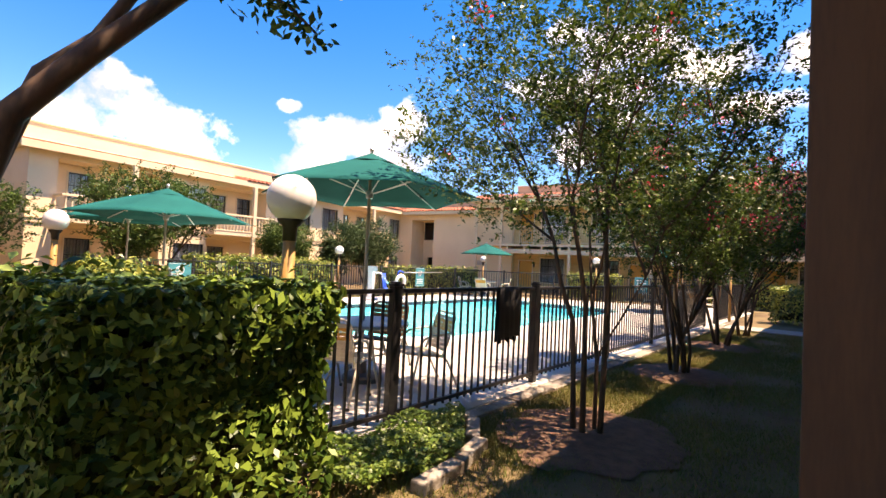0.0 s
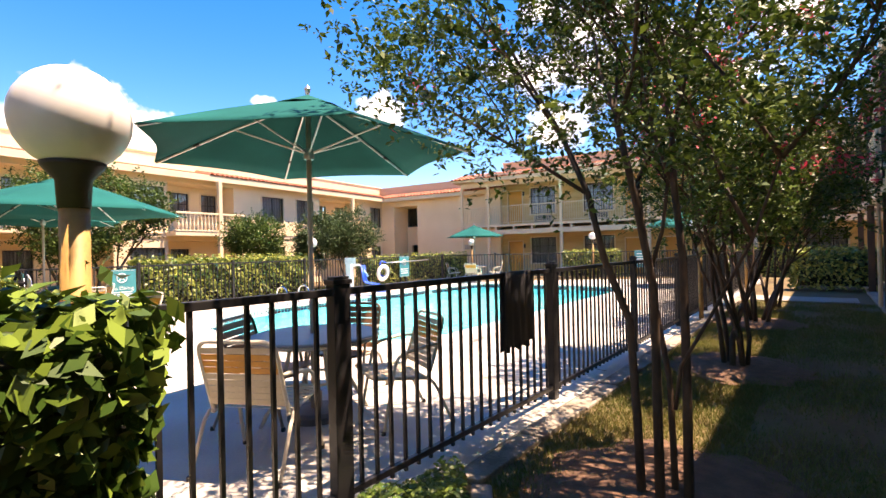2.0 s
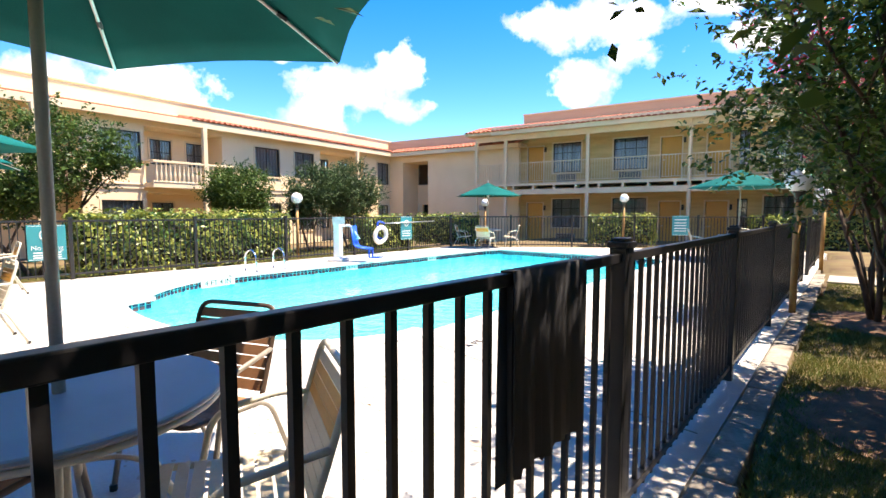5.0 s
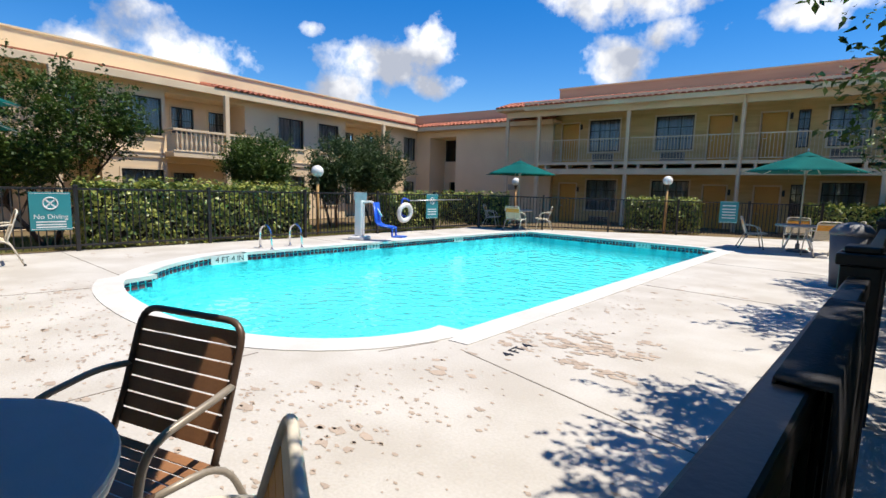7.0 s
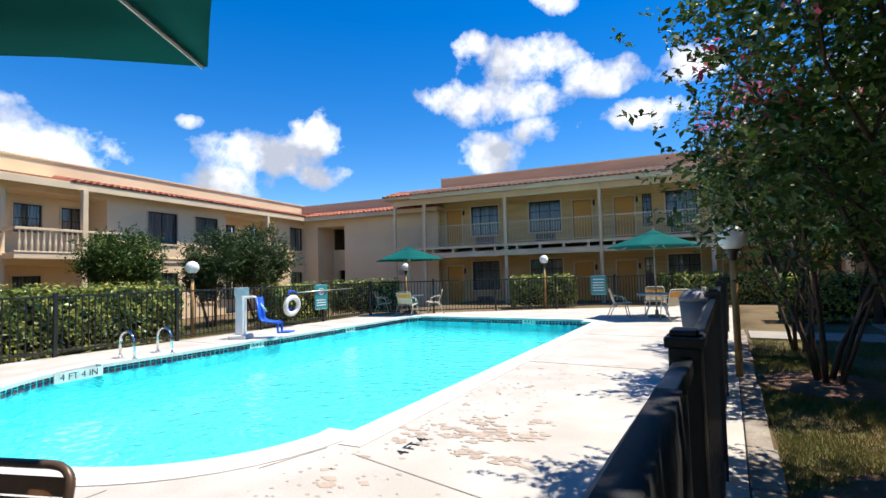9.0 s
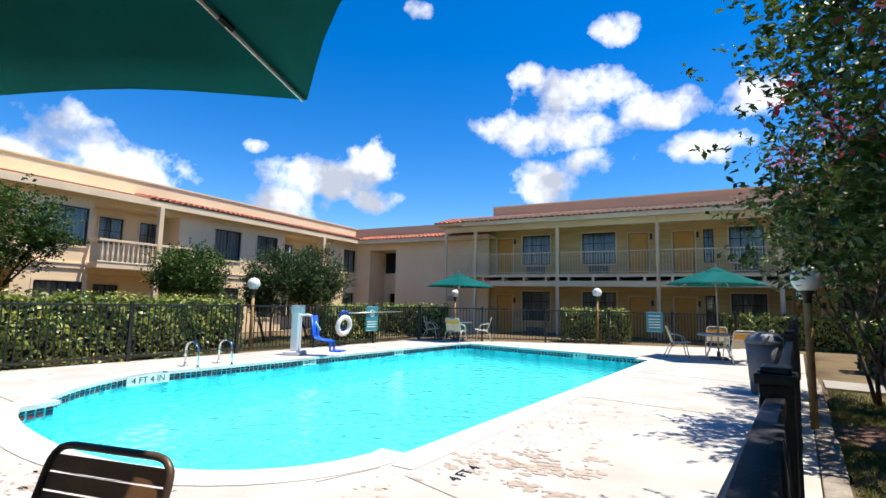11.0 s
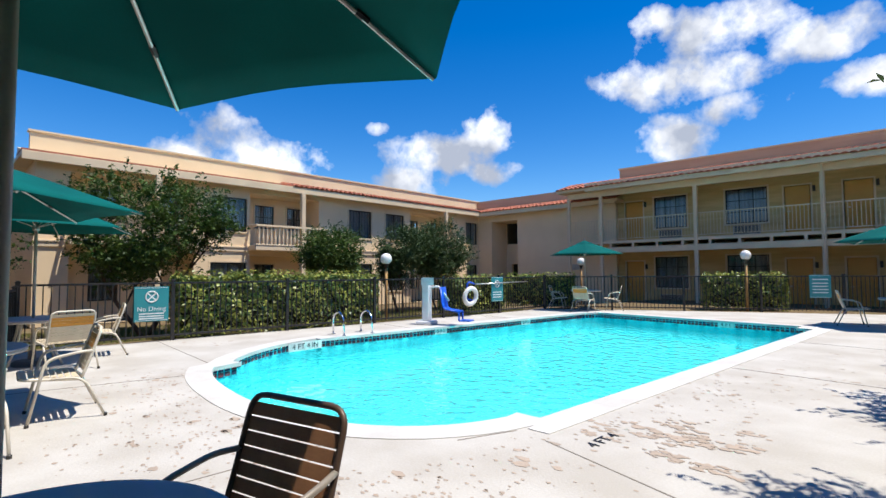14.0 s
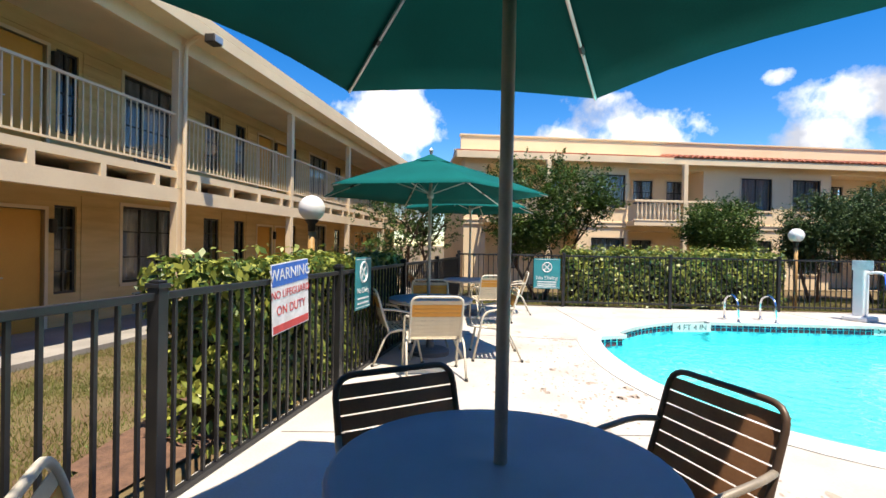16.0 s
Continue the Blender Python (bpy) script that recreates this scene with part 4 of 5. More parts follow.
def patio_chair(m, dark=False):
    """Strap armchair, looking to +y."""
    label = "dark brown strap patio armchair with bronze frame" if dark else "cream strap patio armchair with orange upper straps"
    h = root("patio_chair", m, label, "chair", "patio chairs")
    fr = M_BROWNFRAME if dark else M_CREAM
    w = 0.265
    back = round_corners([(-w, -0.18, 0.36), (-w, -0.24, 0.52), (-w, -0.34, 0.845), (w, -0.34, 0.845), (w, -0.24, 0.52), (w, -0.18, 0.36)], 0.085, 5)
    part("back_frame", bar(back, 0.0135), fr, h, "", True)
    seat = round_corners([(-w, -0.20, 0.37), (-w, 0.26, 0.42), (w, 0.26, 0.42), (w, -0.20, 0.37)], 0.06)
    part("seat_frame", bar(seat, 0.0135), fr, h, "", True)
    for s in (-1, 1):
        x = s * (w + 0.035)
        pts = round_corners([(x, 0.20, 0.0), (x, 0.08, 0.585), (x, -0.17, 0.632), (s * w, -0.274, 0.63)], 0.09, 5)
        part("front_leg", bar(pts, 0.0135), M_CREAM if not dark else M_TAUPE, h, "", True)
        part("back_leg", bar(round_corners([(x, -0.38, 0.0), (x, -0.20, 0.40), (s * w, 0.05, 0.395)], 0.12, 5), 0.0125), M_CREAM if not dark else M_TAUPE, h, "", True)
        part("foot", lathe([(0.018, 0.0), (0.018, 0.025), (0.014, 0.03)], 10), M_FRAME, h).matrix_basis = pose(x, 0.20, 0)
        part("foot", lathe([(0.018, 0.0), (0.018, 0.025), (0.014, 0.03)], 10), M_FRAME, h).matrix_basis = pose(x, -0.38, 0)
    n = 7 if dark else 9
    tall = 0.027 if dark else 0.021
    for k in range(n):
        f = 0.04 + 0.80 * k / (n - 1)
        z = 0.43 + 0.36 * f / 0.84
        y = -0.205 - (z - 0.44) * 0.31
        mt = M_BROWN if dark else (M_STRAPO if k in (5, 6, 7) else M_STRAP)
        bm = boxes((-w - 0.006, w + 0.006, -0.015, -0.011, -tall, tall), bevel=0.0015)
        part("back_strap", bm, mt, h).matrix_basis = pose(0, y, z, 17, 0, 0)
    for k in range(8):
        y = -0.15 + 0.38 * k / 7
        bm = boxes((-w, w, -0.021, 0.021, 0.0, 0.004), bevel=0.001)
        part("seat_strap", bm, M_BROWN if dark else M_STRAP, h).matrix_basis = pose(0, y, 0.388 + 0.04 * k / 7)
    return h


chair_light, chair_dark = None, None


def seat_at(x, y, turn, dark=False, z=0.0):
    """A chair whose sitter would look along turn (degrees left of +y)."""
    global chair_light, chair_dark
    m = at(x, y, z, turn)
    if dark:
        if chair_dark is None:
            chair_dark = patio_chair(m, True)
        else:
            copy_thing(chair_dark, m)
    elif chair_light is None:
        chair_light = patio_chair(m)
    else:
        copy_thing(chair_light, m)


# the near table by the fence
patio_table(at(-1.61, -1.395, 0, 20))
patio_umbrella(at(-1.64, -1.395), 0.02, 27.0)
seat_at(-1.88, -0.78, 193, True)
seat_at(-1.90, -1.58, -65, True)
seat_at(-1.30, -2.15, 20)
seat_at(-0.98, -1.14, 146)
# the table in the hedge's corner
patio_table(at(-6.25, -1.33, 0, 10))
patio_umbrella(at(-6.25, -1.36), -0.2, 12.0, 1.46)
seat_at(-5.36, -1.36, 94)
seat_at(-5.98, -1.72, 15)
seat_at(-6.12, -0.62, 175)
seat_at(-7.05, -1.25, -85)
# the third table
patio_table(at(-9.75, -0.35))
patio_umbrella(at(-9.75, -0.35), -0.12, 40.0)
seat_at(-8.95, -0.10, 100)
seat_at(-10.0, 0.55, 170)
seat_at(-9.4, -1.2, 10)
# far tables
patio_table(at(-8.35, 14.75))
patio_umbrella(at(-8.35, 14.75), -0.22, 5.0)
seat_at(-8.0, 13.95, 0)
seat_at(-9.2, 14.4, -70)
seat_at(-7.55, 15.15, 110)
patio_table(at(0.02, 14.1))
patio_umbrella(at(0.02, 14.1), -0.15, 15.0)
seat_at(-0.95, 14.3, -80)
seat_at(0.45, 13.25, 25)
seat_at(0.95, 14.35, 95)
seat_at(0.0, 15.0, 180)


# ---- lamps ----
def globe_lamp(x, y, z=1.77, r=0.165, ground=0.0):
    h = root("globe_lamp", at(x, y, ground), "white globe lamp on an ochre post", "lamp", "globe lamps")
    zc = z - ground
    part("post", bar([(0, 0, 0), (0, 0, zc - r * 1.15)], 0.042, 12), M_LAMPPOLE, h, "weathered ochre post", True)
    part("collar", lathe([(0.045, zc - r * 1.75), (0.05, zc - r * 1.2), (0.085, zc - r * 0.95), (0.09, zc - r * 0.86), (0.03, zc - r * 0.84)], 16), M_LAMPDARK, h, "dark collar under the globe", True)
    n = 14
    part("globe", lathe([(max(0.004, r * math.sin(math.pi * k / n)), zc - r * math.cos(math.pi * k / n)) for k in range(n + 1)], 28), M_GLOBE, h, "white plastic globe", True)
    return h


for x, y, z in ((-0.38, -3.62, 1.82), (-10.86, 7.56, 1.75), (-3.84, 17.3, 1.88), (0.90, 5.9, 1.77), (-6.45, -2.85, 1.80), (-9.45, 16.6, 1.75), (1.75, 12.2, 1.78)):
    globe_lamp(x, y, z)


# ---- signs ----
def fence_sign(m, w, h_, lines, label, round_mark=True):
    s = root("sign", m, label, "sign", "pool signs")
    part("board", boxes((-w / 2, w / 2, -0.006, 0.0, -h_ / 2, h_ / 2), bevel=0.002), M_SIGN, s)
    for z in (h_ / 2 - 0.028, -h_ / 2 + 0.02):
        part("border_line", boxes((-w / 2 + 0.02, w / 2 - 0.02, -0.0085, -0.006, z, z + 0.008)), M_SIGNWHITE, s)
    if round_mark:
        ring = [(0.105 * math.cos(2 * math.pi * k / 28), -0.008, h_ * 0.21 + 0.105 * math.sin(2 * math.pi * k / 28)) for k in range(28)]
        part("ring", bar(ring, 0.012, 6, True), M_SIGNWHITE, s)
        for a in (45, 135):
            part("stroke", boxes((-0.10, 0.10, -0.009, -0.006, -0.012, 0.012)), M_SIGNWHITE, s).matrix_basis = pose(0, 0, h_ * 0.21, 0, a, 0)
    for text, size, z in lines:
        if text:
            writing(text, size, M_SIGNWHITE, s, pose(0, -0.008, z, 90, 0, 0))
        else:
            part("small_print", boxes((-w * 0.36, w * 0.36, -0.0085, -0.006, z - size / 2, z + size / 2)), M_SIGNWHITE, s)
    return s


fence_sign(deck(-11.13, 0.22, 0.76, 90), 0.60, 0.69, [("No Diving", 0.12, -0.10), ("", 0.022, -0.19), ("", 0.022, -0.24), ("", 0.022, -0.285)], "teal no diving sign wired to the fence")
fence_sign(deck(-5.08, -2.77, 0.95, 170.9), 0.46, 0.55, [("No Diving", 0.085, -0.08), ("", 0.018, -0.16), ("", 0.018, -0.21)], "teal no diving sign wired to the hedge fence")
fence_sign(deck(-11.1, 10.05, 0.80, 90), 0.55, 0.80, [("", 0.03, -0.1), ("", 0.03, -0.18), ("", 0.03, -0.26)], "teal pool rules sign on the fence")
fence_sign(at(-1.95, 17.98, 0.85, 28.5), 0.60, 0.74, [("", 0.035, 0.22), ("", 0.03, 0.10), ("", 0.03, 0.0), ("", 0.03, -0.10), ("", 0.03, -0.2)], "teal pool rules sign on the far fence", False)

warn = root("sign", deck(-3.587, -3.015, 0.97, 170.9) @ pose(0, 0, 0, 0, -4, 0) @ Matrix.Scale(0.91, 4), "white warning sign with blue head and red letters", "sign", "pool signs")
part("board", boxes((-0.30, 0.30, -0.006, 0.0, -0.28, 0.28), bevel=0.002), M_SIGNWHITE, warn)
part("head", boxes((-0.29, 0.29, -0.008, -0.006, 0.10, 0.27)), M_SIGNBLUE, warn)
part("foot_band", boxes((-0.29, 0.29, -0.008, -0.006, -0.27, -0.21)), M_SIGNRED, warn)
writing("WARNING", 0.135, M_SIGNWHITE, warn, pose(0, -0.010, 0.185, 90, 0, 0))
writing("NO LIFEGUARD", 0.088, M_SIGNRED, warn, pose(0, -0.009, 0.03, 90, 0, 0))
writing("ON DUTY", 0.105, M_SIGNRED, warn, pose(0, -0.009, -0.10, 90, 0, 0))


# ---- pool gear ----
def pool_lift():
    h = root("pool_lift", at(-9.2, 7.55, 0, 20), "white pool access lift with a blue seat", "pool lift")
    part("base", boxes((-0.22, 0.22, -0.25, 0.25, 0.0, 0.10), bevel=0.03), M_WHITE, h)
    part("mast", boxes((-0.10, 0.10, -0.12, 0.10, 0.10, 1.06), bevel=0.03), M_WHITE, h)
    part("arm", bar(round_corners([(0, 0, 0.95), (0.35, 0, 1.0), (0.62, 0, 0.62)], 0.1), 0.03), M_WHITE, h, "", True)
    bm = bmesh.new()
    tube(bm, round_corners([(0.45, 0, 0.98), (0.52, 0, 0.42), (0.95, 0, 0.36)], 0.12, 5), 0.03, 8)
    bmesh.ops.scale(bm, vec=(1, 7.0, 1), verts=bm.verts)
    part("seat", bm, M_BLUE, h, "blue plastic seat", True)
    part("foot_rest", boxes((0.95, 1.25, -0.17, 0.17, 0.12, 0.15), (0.93, 0.97, -0.15, -0.11, 0.14, 0.36), (0.93, 0.97, 0.11, 0.15, 0.14, 0.36), bevel=0.006), M_BLUE, h)
    part("plate", boxes((-0.10, 0.26, -0.145, -0.135, 1.02, 1.22), bevel=0.004), M_SIGNWHITE, h, "white instruction plate")
    return h


pool_lift()
ring = root("life_ring", deck(-11.1, 8.75, 0.62, 90) @ pose(0, -0.06, 0, 8, 0, 0), "white life ring hung on the pool fence", "life ring")
part("buoy", bar([(0.24 * math.cos(2 * math.pi * k / 32), -0.05, 0.24 * math.sin(2 * math.pi * k / 32)) for k in range(32)], 0.07, 12, True), M_WHITE, ring, "", True)
part("rope", bar([(0.32 * math.cos(2 * math.pi * k / 24), -0.05, 0.32 * math.sin(2 * math.pi * k / 24)) for k in range(24)], 0.008, 5, True), M_STRAP, ring)
hook = root("rescue_pole", deck(-11.12, 9.2, 0.98, 90), "long aluminium rescue pole on the fence", "pole")
part("shaft", bar([(-0.2, -0.05, 0), (2.3, -0.05, 0.04)], 0.018), M_ALU, hook, "", True)
part("crook", bar(round_corners([(-0.2, -0.05, 0), (-0.5, -0.05, 0.1), (-0.55, -0.05, -0.45), (-0.3, -0.05, -0.5)], 0.2, 5), 0.03), M_BLUE, hook, "blue crook", True)

for v in (3.55, 4.25):
    g = root("grab_rail", deck(-9.62, v), "polished steel pool grab rail", "rail", "pool grab rails")
    part("tube", bar(round_corners([(-0.26, 0, 0), (-0.28, 0, 0.42), (0.0, 0, 0.52), (0.20, 0, 0.40), (0.24, 0, 0)], 0.18, 6), 0.022, 10), M_STEEL, g, "", True)
    part("flange", lathe([(0.05, 0.0), (0.05, 0.012), (0.025, 0.02)], 16), M_STEEL, g).matrix_basis = pose(-0.26, 0, 0)
    part("flange", lathe([(0.05, 0.0), (0.05, 0.012), (0.025, 0.02)], 16), M_STEEL, g).matrix_basis = pose(0.24, 0, 0)

cloth = root("hung_cloth", deck(0.0, -0.66), "dark mesh cloth hung over the fence's top rail", "cloth")
bm = bmesh.new()
cols = []
for i in range(19):
    v = -0.23 + 0.46 * i / 18
    w = 0.012 * math.sin(i * 1.5) + 0.008 * math.sin(i * 0.7)
    cols.append([bm.verts.new(p) for p in ((-0.035 + w, v, 0.56 + 0.02 * math.sin(i)), (-0.032 + w * 0.7, v, 0.85), (-0.027, v, 1.14), (-0.021, v, 1.194), (0.021, v, 1.194), (0.027, v, 1.14), (0.03 - w, v, 0.62))])
for a, b in zip(cols, cols[1:]):
    for k in range(6):
        bm.faces.new((a[k], a[k + 1], b[k + 1], b[k]))
c = part("sheet", bm, M_CLOTH, cloth, "", True)
so = c.modifiers.new("thick", "SOLIDIFY")
so.thickness = 0.004

b_in = root("trash_bin", deck(-0.42, 8.4), "grey plastic trash bin by the fence", "bin")
part("body", lathe([(0.22, 0.0), (0.25, 0.4), (0.28, 0.82), (0.27, 0.82)], 20), M_BIN, b_in, "", True)
part("lid", lathe([(0.29, 0.82), (0.29, 0.87), (0.20, 0.98), (0.06, 1.02)], 20), M_BIN, b_in, "", True)

# ---- edging and beds ----
edging = root("kerb", DECK, "weathered concrete mow strip along the fence", "kerb", kind="structure")
for k in range(16):
    part("kerb_stone", boxes((0.15, 0.33 + 0.01 * (k % 3), -1.75 + 0.82 * k, -1.75 + 0.82 * k + 0.81, -0.12, 0.0 + 0.008 * (k % 2)), bevel=0.012), M_KERB, edging)
for k, (u, v, a) in enumerate(((0.55, -2.05, -55), (0.82, -2.45, -75), (0.92, -2.95, -85))):
    part("kerb_stone", boxes((-0.24, 0.24, -0.06, 0.06, -0.1, 0.05), bevel=0.015), M_KERB, edging).matrix_basis = pose(u, v, 0, 0, 0, a)
path = tagged(part("pavement", boxes((0.4, 2.6, 10.0, 11.2, -0.1, 0.01), bevel=0.01), M_WALKWAY, None, "concrete path to the pool gate"), category="path", kind="structure")
path.matrix_basis = DECK
bed = root("planting_bed", at(-16.5, -1.6, -0.3), "pale round stone planting bed on the lawn", "planting bed")
part("slab", lathe([(1.6, 0.0), (1.6, 0.16), (1.5, 0.2), (0.2, 0.22)], 28), M_KERB, bed)


# ---- planting ----
def hedge(m, length, depth, height, leaf, per_m2, label, seed, core=0.16, base=0.0, material=None):
    """A clipped hedge along local x: a solid shade-coloured core under a coat of leaves."""
    rng = np.random.default_rng(seed)
    h = root("hedge", m, label, "hedge", "clipped hedges")
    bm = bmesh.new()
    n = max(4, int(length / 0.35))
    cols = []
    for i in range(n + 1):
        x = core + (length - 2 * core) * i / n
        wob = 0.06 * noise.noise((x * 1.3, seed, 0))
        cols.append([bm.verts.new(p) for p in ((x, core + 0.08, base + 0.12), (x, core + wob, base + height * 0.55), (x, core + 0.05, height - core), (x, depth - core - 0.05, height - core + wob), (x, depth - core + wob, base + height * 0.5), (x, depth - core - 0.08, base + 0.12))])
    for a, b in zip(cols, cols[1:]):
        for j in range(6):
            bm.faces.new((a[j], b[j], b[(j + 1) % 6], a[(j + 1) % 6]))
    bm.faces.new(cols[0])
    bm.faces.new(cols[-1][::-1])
    part("dark_core", bm, M_HEDGECORE, h, "solid dark core coloured as the hedge's shaded inside", True)
    spots, ways = [], []
    for nx, ny, nz, area in ((0, -1, 0, length * height), (0, 1, 0, length * height), (0, 0, 1, length * depth), (-1, 0, 0, depth * height), (1, 0, 0, depth * height)):
        c = int(area * per_m2)
        p = rng.uniform(0, 1, (c, 3)) * np.array([length, depth, height - base]) + np.array([0, 0, base])
        jig = np.abs(rng.normal(0, 0.055, c))
        if nx:
            p[:, 0] = jig if nx < 0 else length - jig
        if ny:
            p[:, 1] = jig if ny < 0 else depth - jig
        if nz:
            p[:, 2] = height - jig
        lump = 0.05 * np.sin(p[:, 0] * 3.1 + seed) * np.cos(p[:, 2] * 4.3 + p[:, 1] * 2.7) + 0.035 * np.sin(p[:, 0] * 9.0 + p[:, 2] * 7.0)
        p += np.array([nx, ny, nz]) * lump[:, None]
        if nz == 0:
            p = p[rng.uniform(0, 1, c) < 0.35 + 0.65 * np.clip((p[:, 2] - base) / (0.5 * height), 0, 1)]
        spots.append(p)
        ways.append(np.tile(np.array([nx, ny, nz + 0.2], float), (len(p), 1)))
    c = int(length * depth * 60)
    p = rng.uniform(0, 1, (c, 3)) * np.array([length, depth, 0.14]) + np.array([0, 0, height])
    spots.append(p)
    ways.append(np.tile(np.array([0, 0, 1.0]), (c, 1)))
    foliage("leaves", np.concatenate(spots), np.concatenate(ways), leaf, material or M_HEDGE, h, "glossy green and yellow-green leaves")
    return h


hedge(deck(0.56, -3.58) @ pose(0, 0, 0, 0, 0, 180), 1.65, 1.4, 1.23, 0.040, 2300, "dense glossy hedge round the lamp post at the fence corner", 1, material=M_HEDGE2)
hedge(deck(-3.05, -3.23) @ pose(0, 0, 0, 0, 0, 170.9), 4.0, 0.62, 1.2, 0.042, 1300, "overgrown hedge behind the fence with the warning sign", 2)
hedge(deck(-11.40, 0.75) @ pose(0, 0, 0, 0, 0, 90), 4.95, 0.95, 1.30, 0.055, 650, "clipped yellow-green hedge behind the pool fence", 3)
hedge(deck(-11.42, 8.5) @ pose(0, 0, 0, 0, 0, 90), 2.3, 0.8, 1.15, 0.06, 500, "clipped dark green hedge behind the life ring", 4)
hedge(at(-11.3, 14.0) @ pose(0, 0, 0, 0, 0, 28.5), 2.6, 0.8, 1.2, 0.06, 450, "clipped dark green hedge by the far fence", 5)
hedge(at(-5.0, 17.2) @ pose(0, 0, 0, 0, 0, 28.5), 2.5, 0.9, 1.2, 0.06, 450, "loose reddish green shrubs behind the far fence", 6)
hedge(at(0.3, 19.6) @ pose(0, 0, 0, 0, 0, 10), 6.0, 1.0, 1.15, 0.06, 400, "clipped hedge before the far gallery", 7)
hedge(deck(1.2, 13.4) @ pose(0, 0, 0, 0, 0, 0), 2.2, 1.0, 1.1, 0.06, 450, "dark hedge at the end of the shaded lawn", 8)


def tree(x, y, stems, height, crown, leaf, count, label, seed, spread=0.5, r0=0.045, material=None, bark=None, blossom=0, ground=0.0, low=0.38, lean=(0, 0), clump=0.115, turn=0.0, lead=()):
    """A many-stemmed tree: stems that fan out and fork, with leaves round their tips."""
    rng = random.Random(seed)
    h = root("tree", at(x, y, ground, turn), label, "tree", "garden trees")
    trunk = bmesh.new()
    tips = []

    def grow(p, d, r, length, level, alive=True):
        pts, rad = [p], [r]
        n = 4
        for i in range(n):
            d = (d + Vector((rng.gauss(0, 0.13), rng.gauss(0, 0.13), rng.gauss(0.03, 0.06)))).normalized()
            p = p + d * length / n
            pts.append(p)
            rad.append(r * (1 - 0.42 * (i + 1) / n))
        e = pts[-1]
        alive = alive and (level == 0 or ((e.x - crown[0]) / crown[3]) ** 2 + ((e.y - crown[1]) / crown[4]) ** 2 + ((e.z - crown[2]) / crown[5]) ** 2 < 1.3)
        if alive:
            tube(trunk, pts, rad, 7 if level < 2 else 5)
        if level >= 1:
            tips.extend(pts[1:])
        if level < 3:
            for k in range(2 if level == 0 else 3):
                q = pts[rng.randint(2, n)]
                a = rng.uniform(0, 2 * math.pi)
                side = Vector((math.cos(a), math.sin(a), rng.uniform(-0.25, 0.45)))
                grow(q, (d * 0.75 + side * (0.55 if level else 0.5)).normalized(), r * 0.52, length * rng.uniform(0.55, 0.75), level + 1, alive)
            grow(pts[-1], d, r * 0.56, length * 0.7, level + 1, alive)

    for thick, way in lead:
        pts = [Vector(q) for q in way]
        tube(trunk, pts, [r0 * thick * (1.05 - 0.4 * i / (len(pts) - 1)) for i in range(len(pts))], 9)
        for q in (pts[-2], pts[-1], pts[-1]):
            a = rng.uniform(0, 2 * math.pi)
            d = (pts[-1] - pts[-2]).normalized() + Vector((math.cos(a), math.sin(a), 0.1)) * 0.55
            grow(q, d.normalized(), r0 * 0.5, height * 0.27, 1)
    for k in range(stems):
        a = 2 * math.pi * (k + rng.uniform(-0.3, 0.3)) / stems
        o = Vector((0.11 * math.cos(a), 0.11 * math.sin(a), -0.04)) if stems > 1 else Vector((0, 0, -0.04))
        d = Vector((math.cos(a) * spread * rng.uniform(0.35, 1.0) + lean[0], math.sin(a) * spread * rng.uniform(0.35, 1.0) + lean[1], 1.0)).normalized()
        grow(o, d, r0 * rng.uniform(0.75, 1.15), height * low * rng.uniform(0.85, 1.15), 0)
    part("trunk", trunk, bark or M_BARK, h, "smooth peeling brown stems", True)
    cx, cy, cz, rx, ry, rz = crown
    g = np.random.default_rng(seed)
    t = np.array([tuple(p) for p in tips])
    keep = ((t[:, 0] - cx) / rx) ** 2 + ((t[:, 1] - cy) / ry) ** 2 + ((t[:, 2] - cz) / rz) ** 2 < 1.6
    t = t[keep & (t[:, 2] > cz - rz * 1.05)]
    # more clumps between the twigs' tips and the crown's outline
    m = max(len(t), 260)
    v = g.normal(0, 1, (m, 3))
    v /= np.linalg.norm(v, axis=1)[:, None]
    v *= g.uniform(0.55, 1.0, m)[:, None] ** 0.5
    extra = v * np.array([rx, ry, rz]) + np.array([cx, cy, cz])
    lump = np.array([noise.noise(tuple(q * 1.1 + seed)) for q in extra])
    extra = extra[lump > -0.08]
    hub = np.concatenate([t, extra])
    # leaves sit in rows along short twigs
    each = 13
    twigs = count // each
    own = g.integers(0, len(hub), twigs)
    start = hub[own] + g.normal(0, clump, (twigs, 3)) * np.array([1.1, 1.1, 0.7])
    out = start - np.array([cx, cy, cz - 0.4 * rz])
    out /= np.linalg.norm(out, axis=1)[:, None] + 1e-9
    run = out * 0.7 + g.normal(0, 0.6, (twigs, 3)) + np.array([0, 0, 0.1])
    run *= (g.uniform(1.3, 3.0, twigs) * clump / (np.linalg.norm(run, axis=1) + 1e-9))[:, None]
    along = g.uniform(0, 1, (twigs, each))
    pos = (start[:, None, :] + run[:, None, :] * along[:, :, None]).reshape(-1, 3) + g.normal(0, clump * 0.17, (twigs * each, 3))
    way = np.tile(np.array([0.0, 0.0, 1.0]), (len(pos), 1)) + g.normal(0, 0.4, (len(pos), 3))
    foliage("crown", pos, way, leaf, material or M_LEAF, h, "crown of small dark green leaves with gaps")
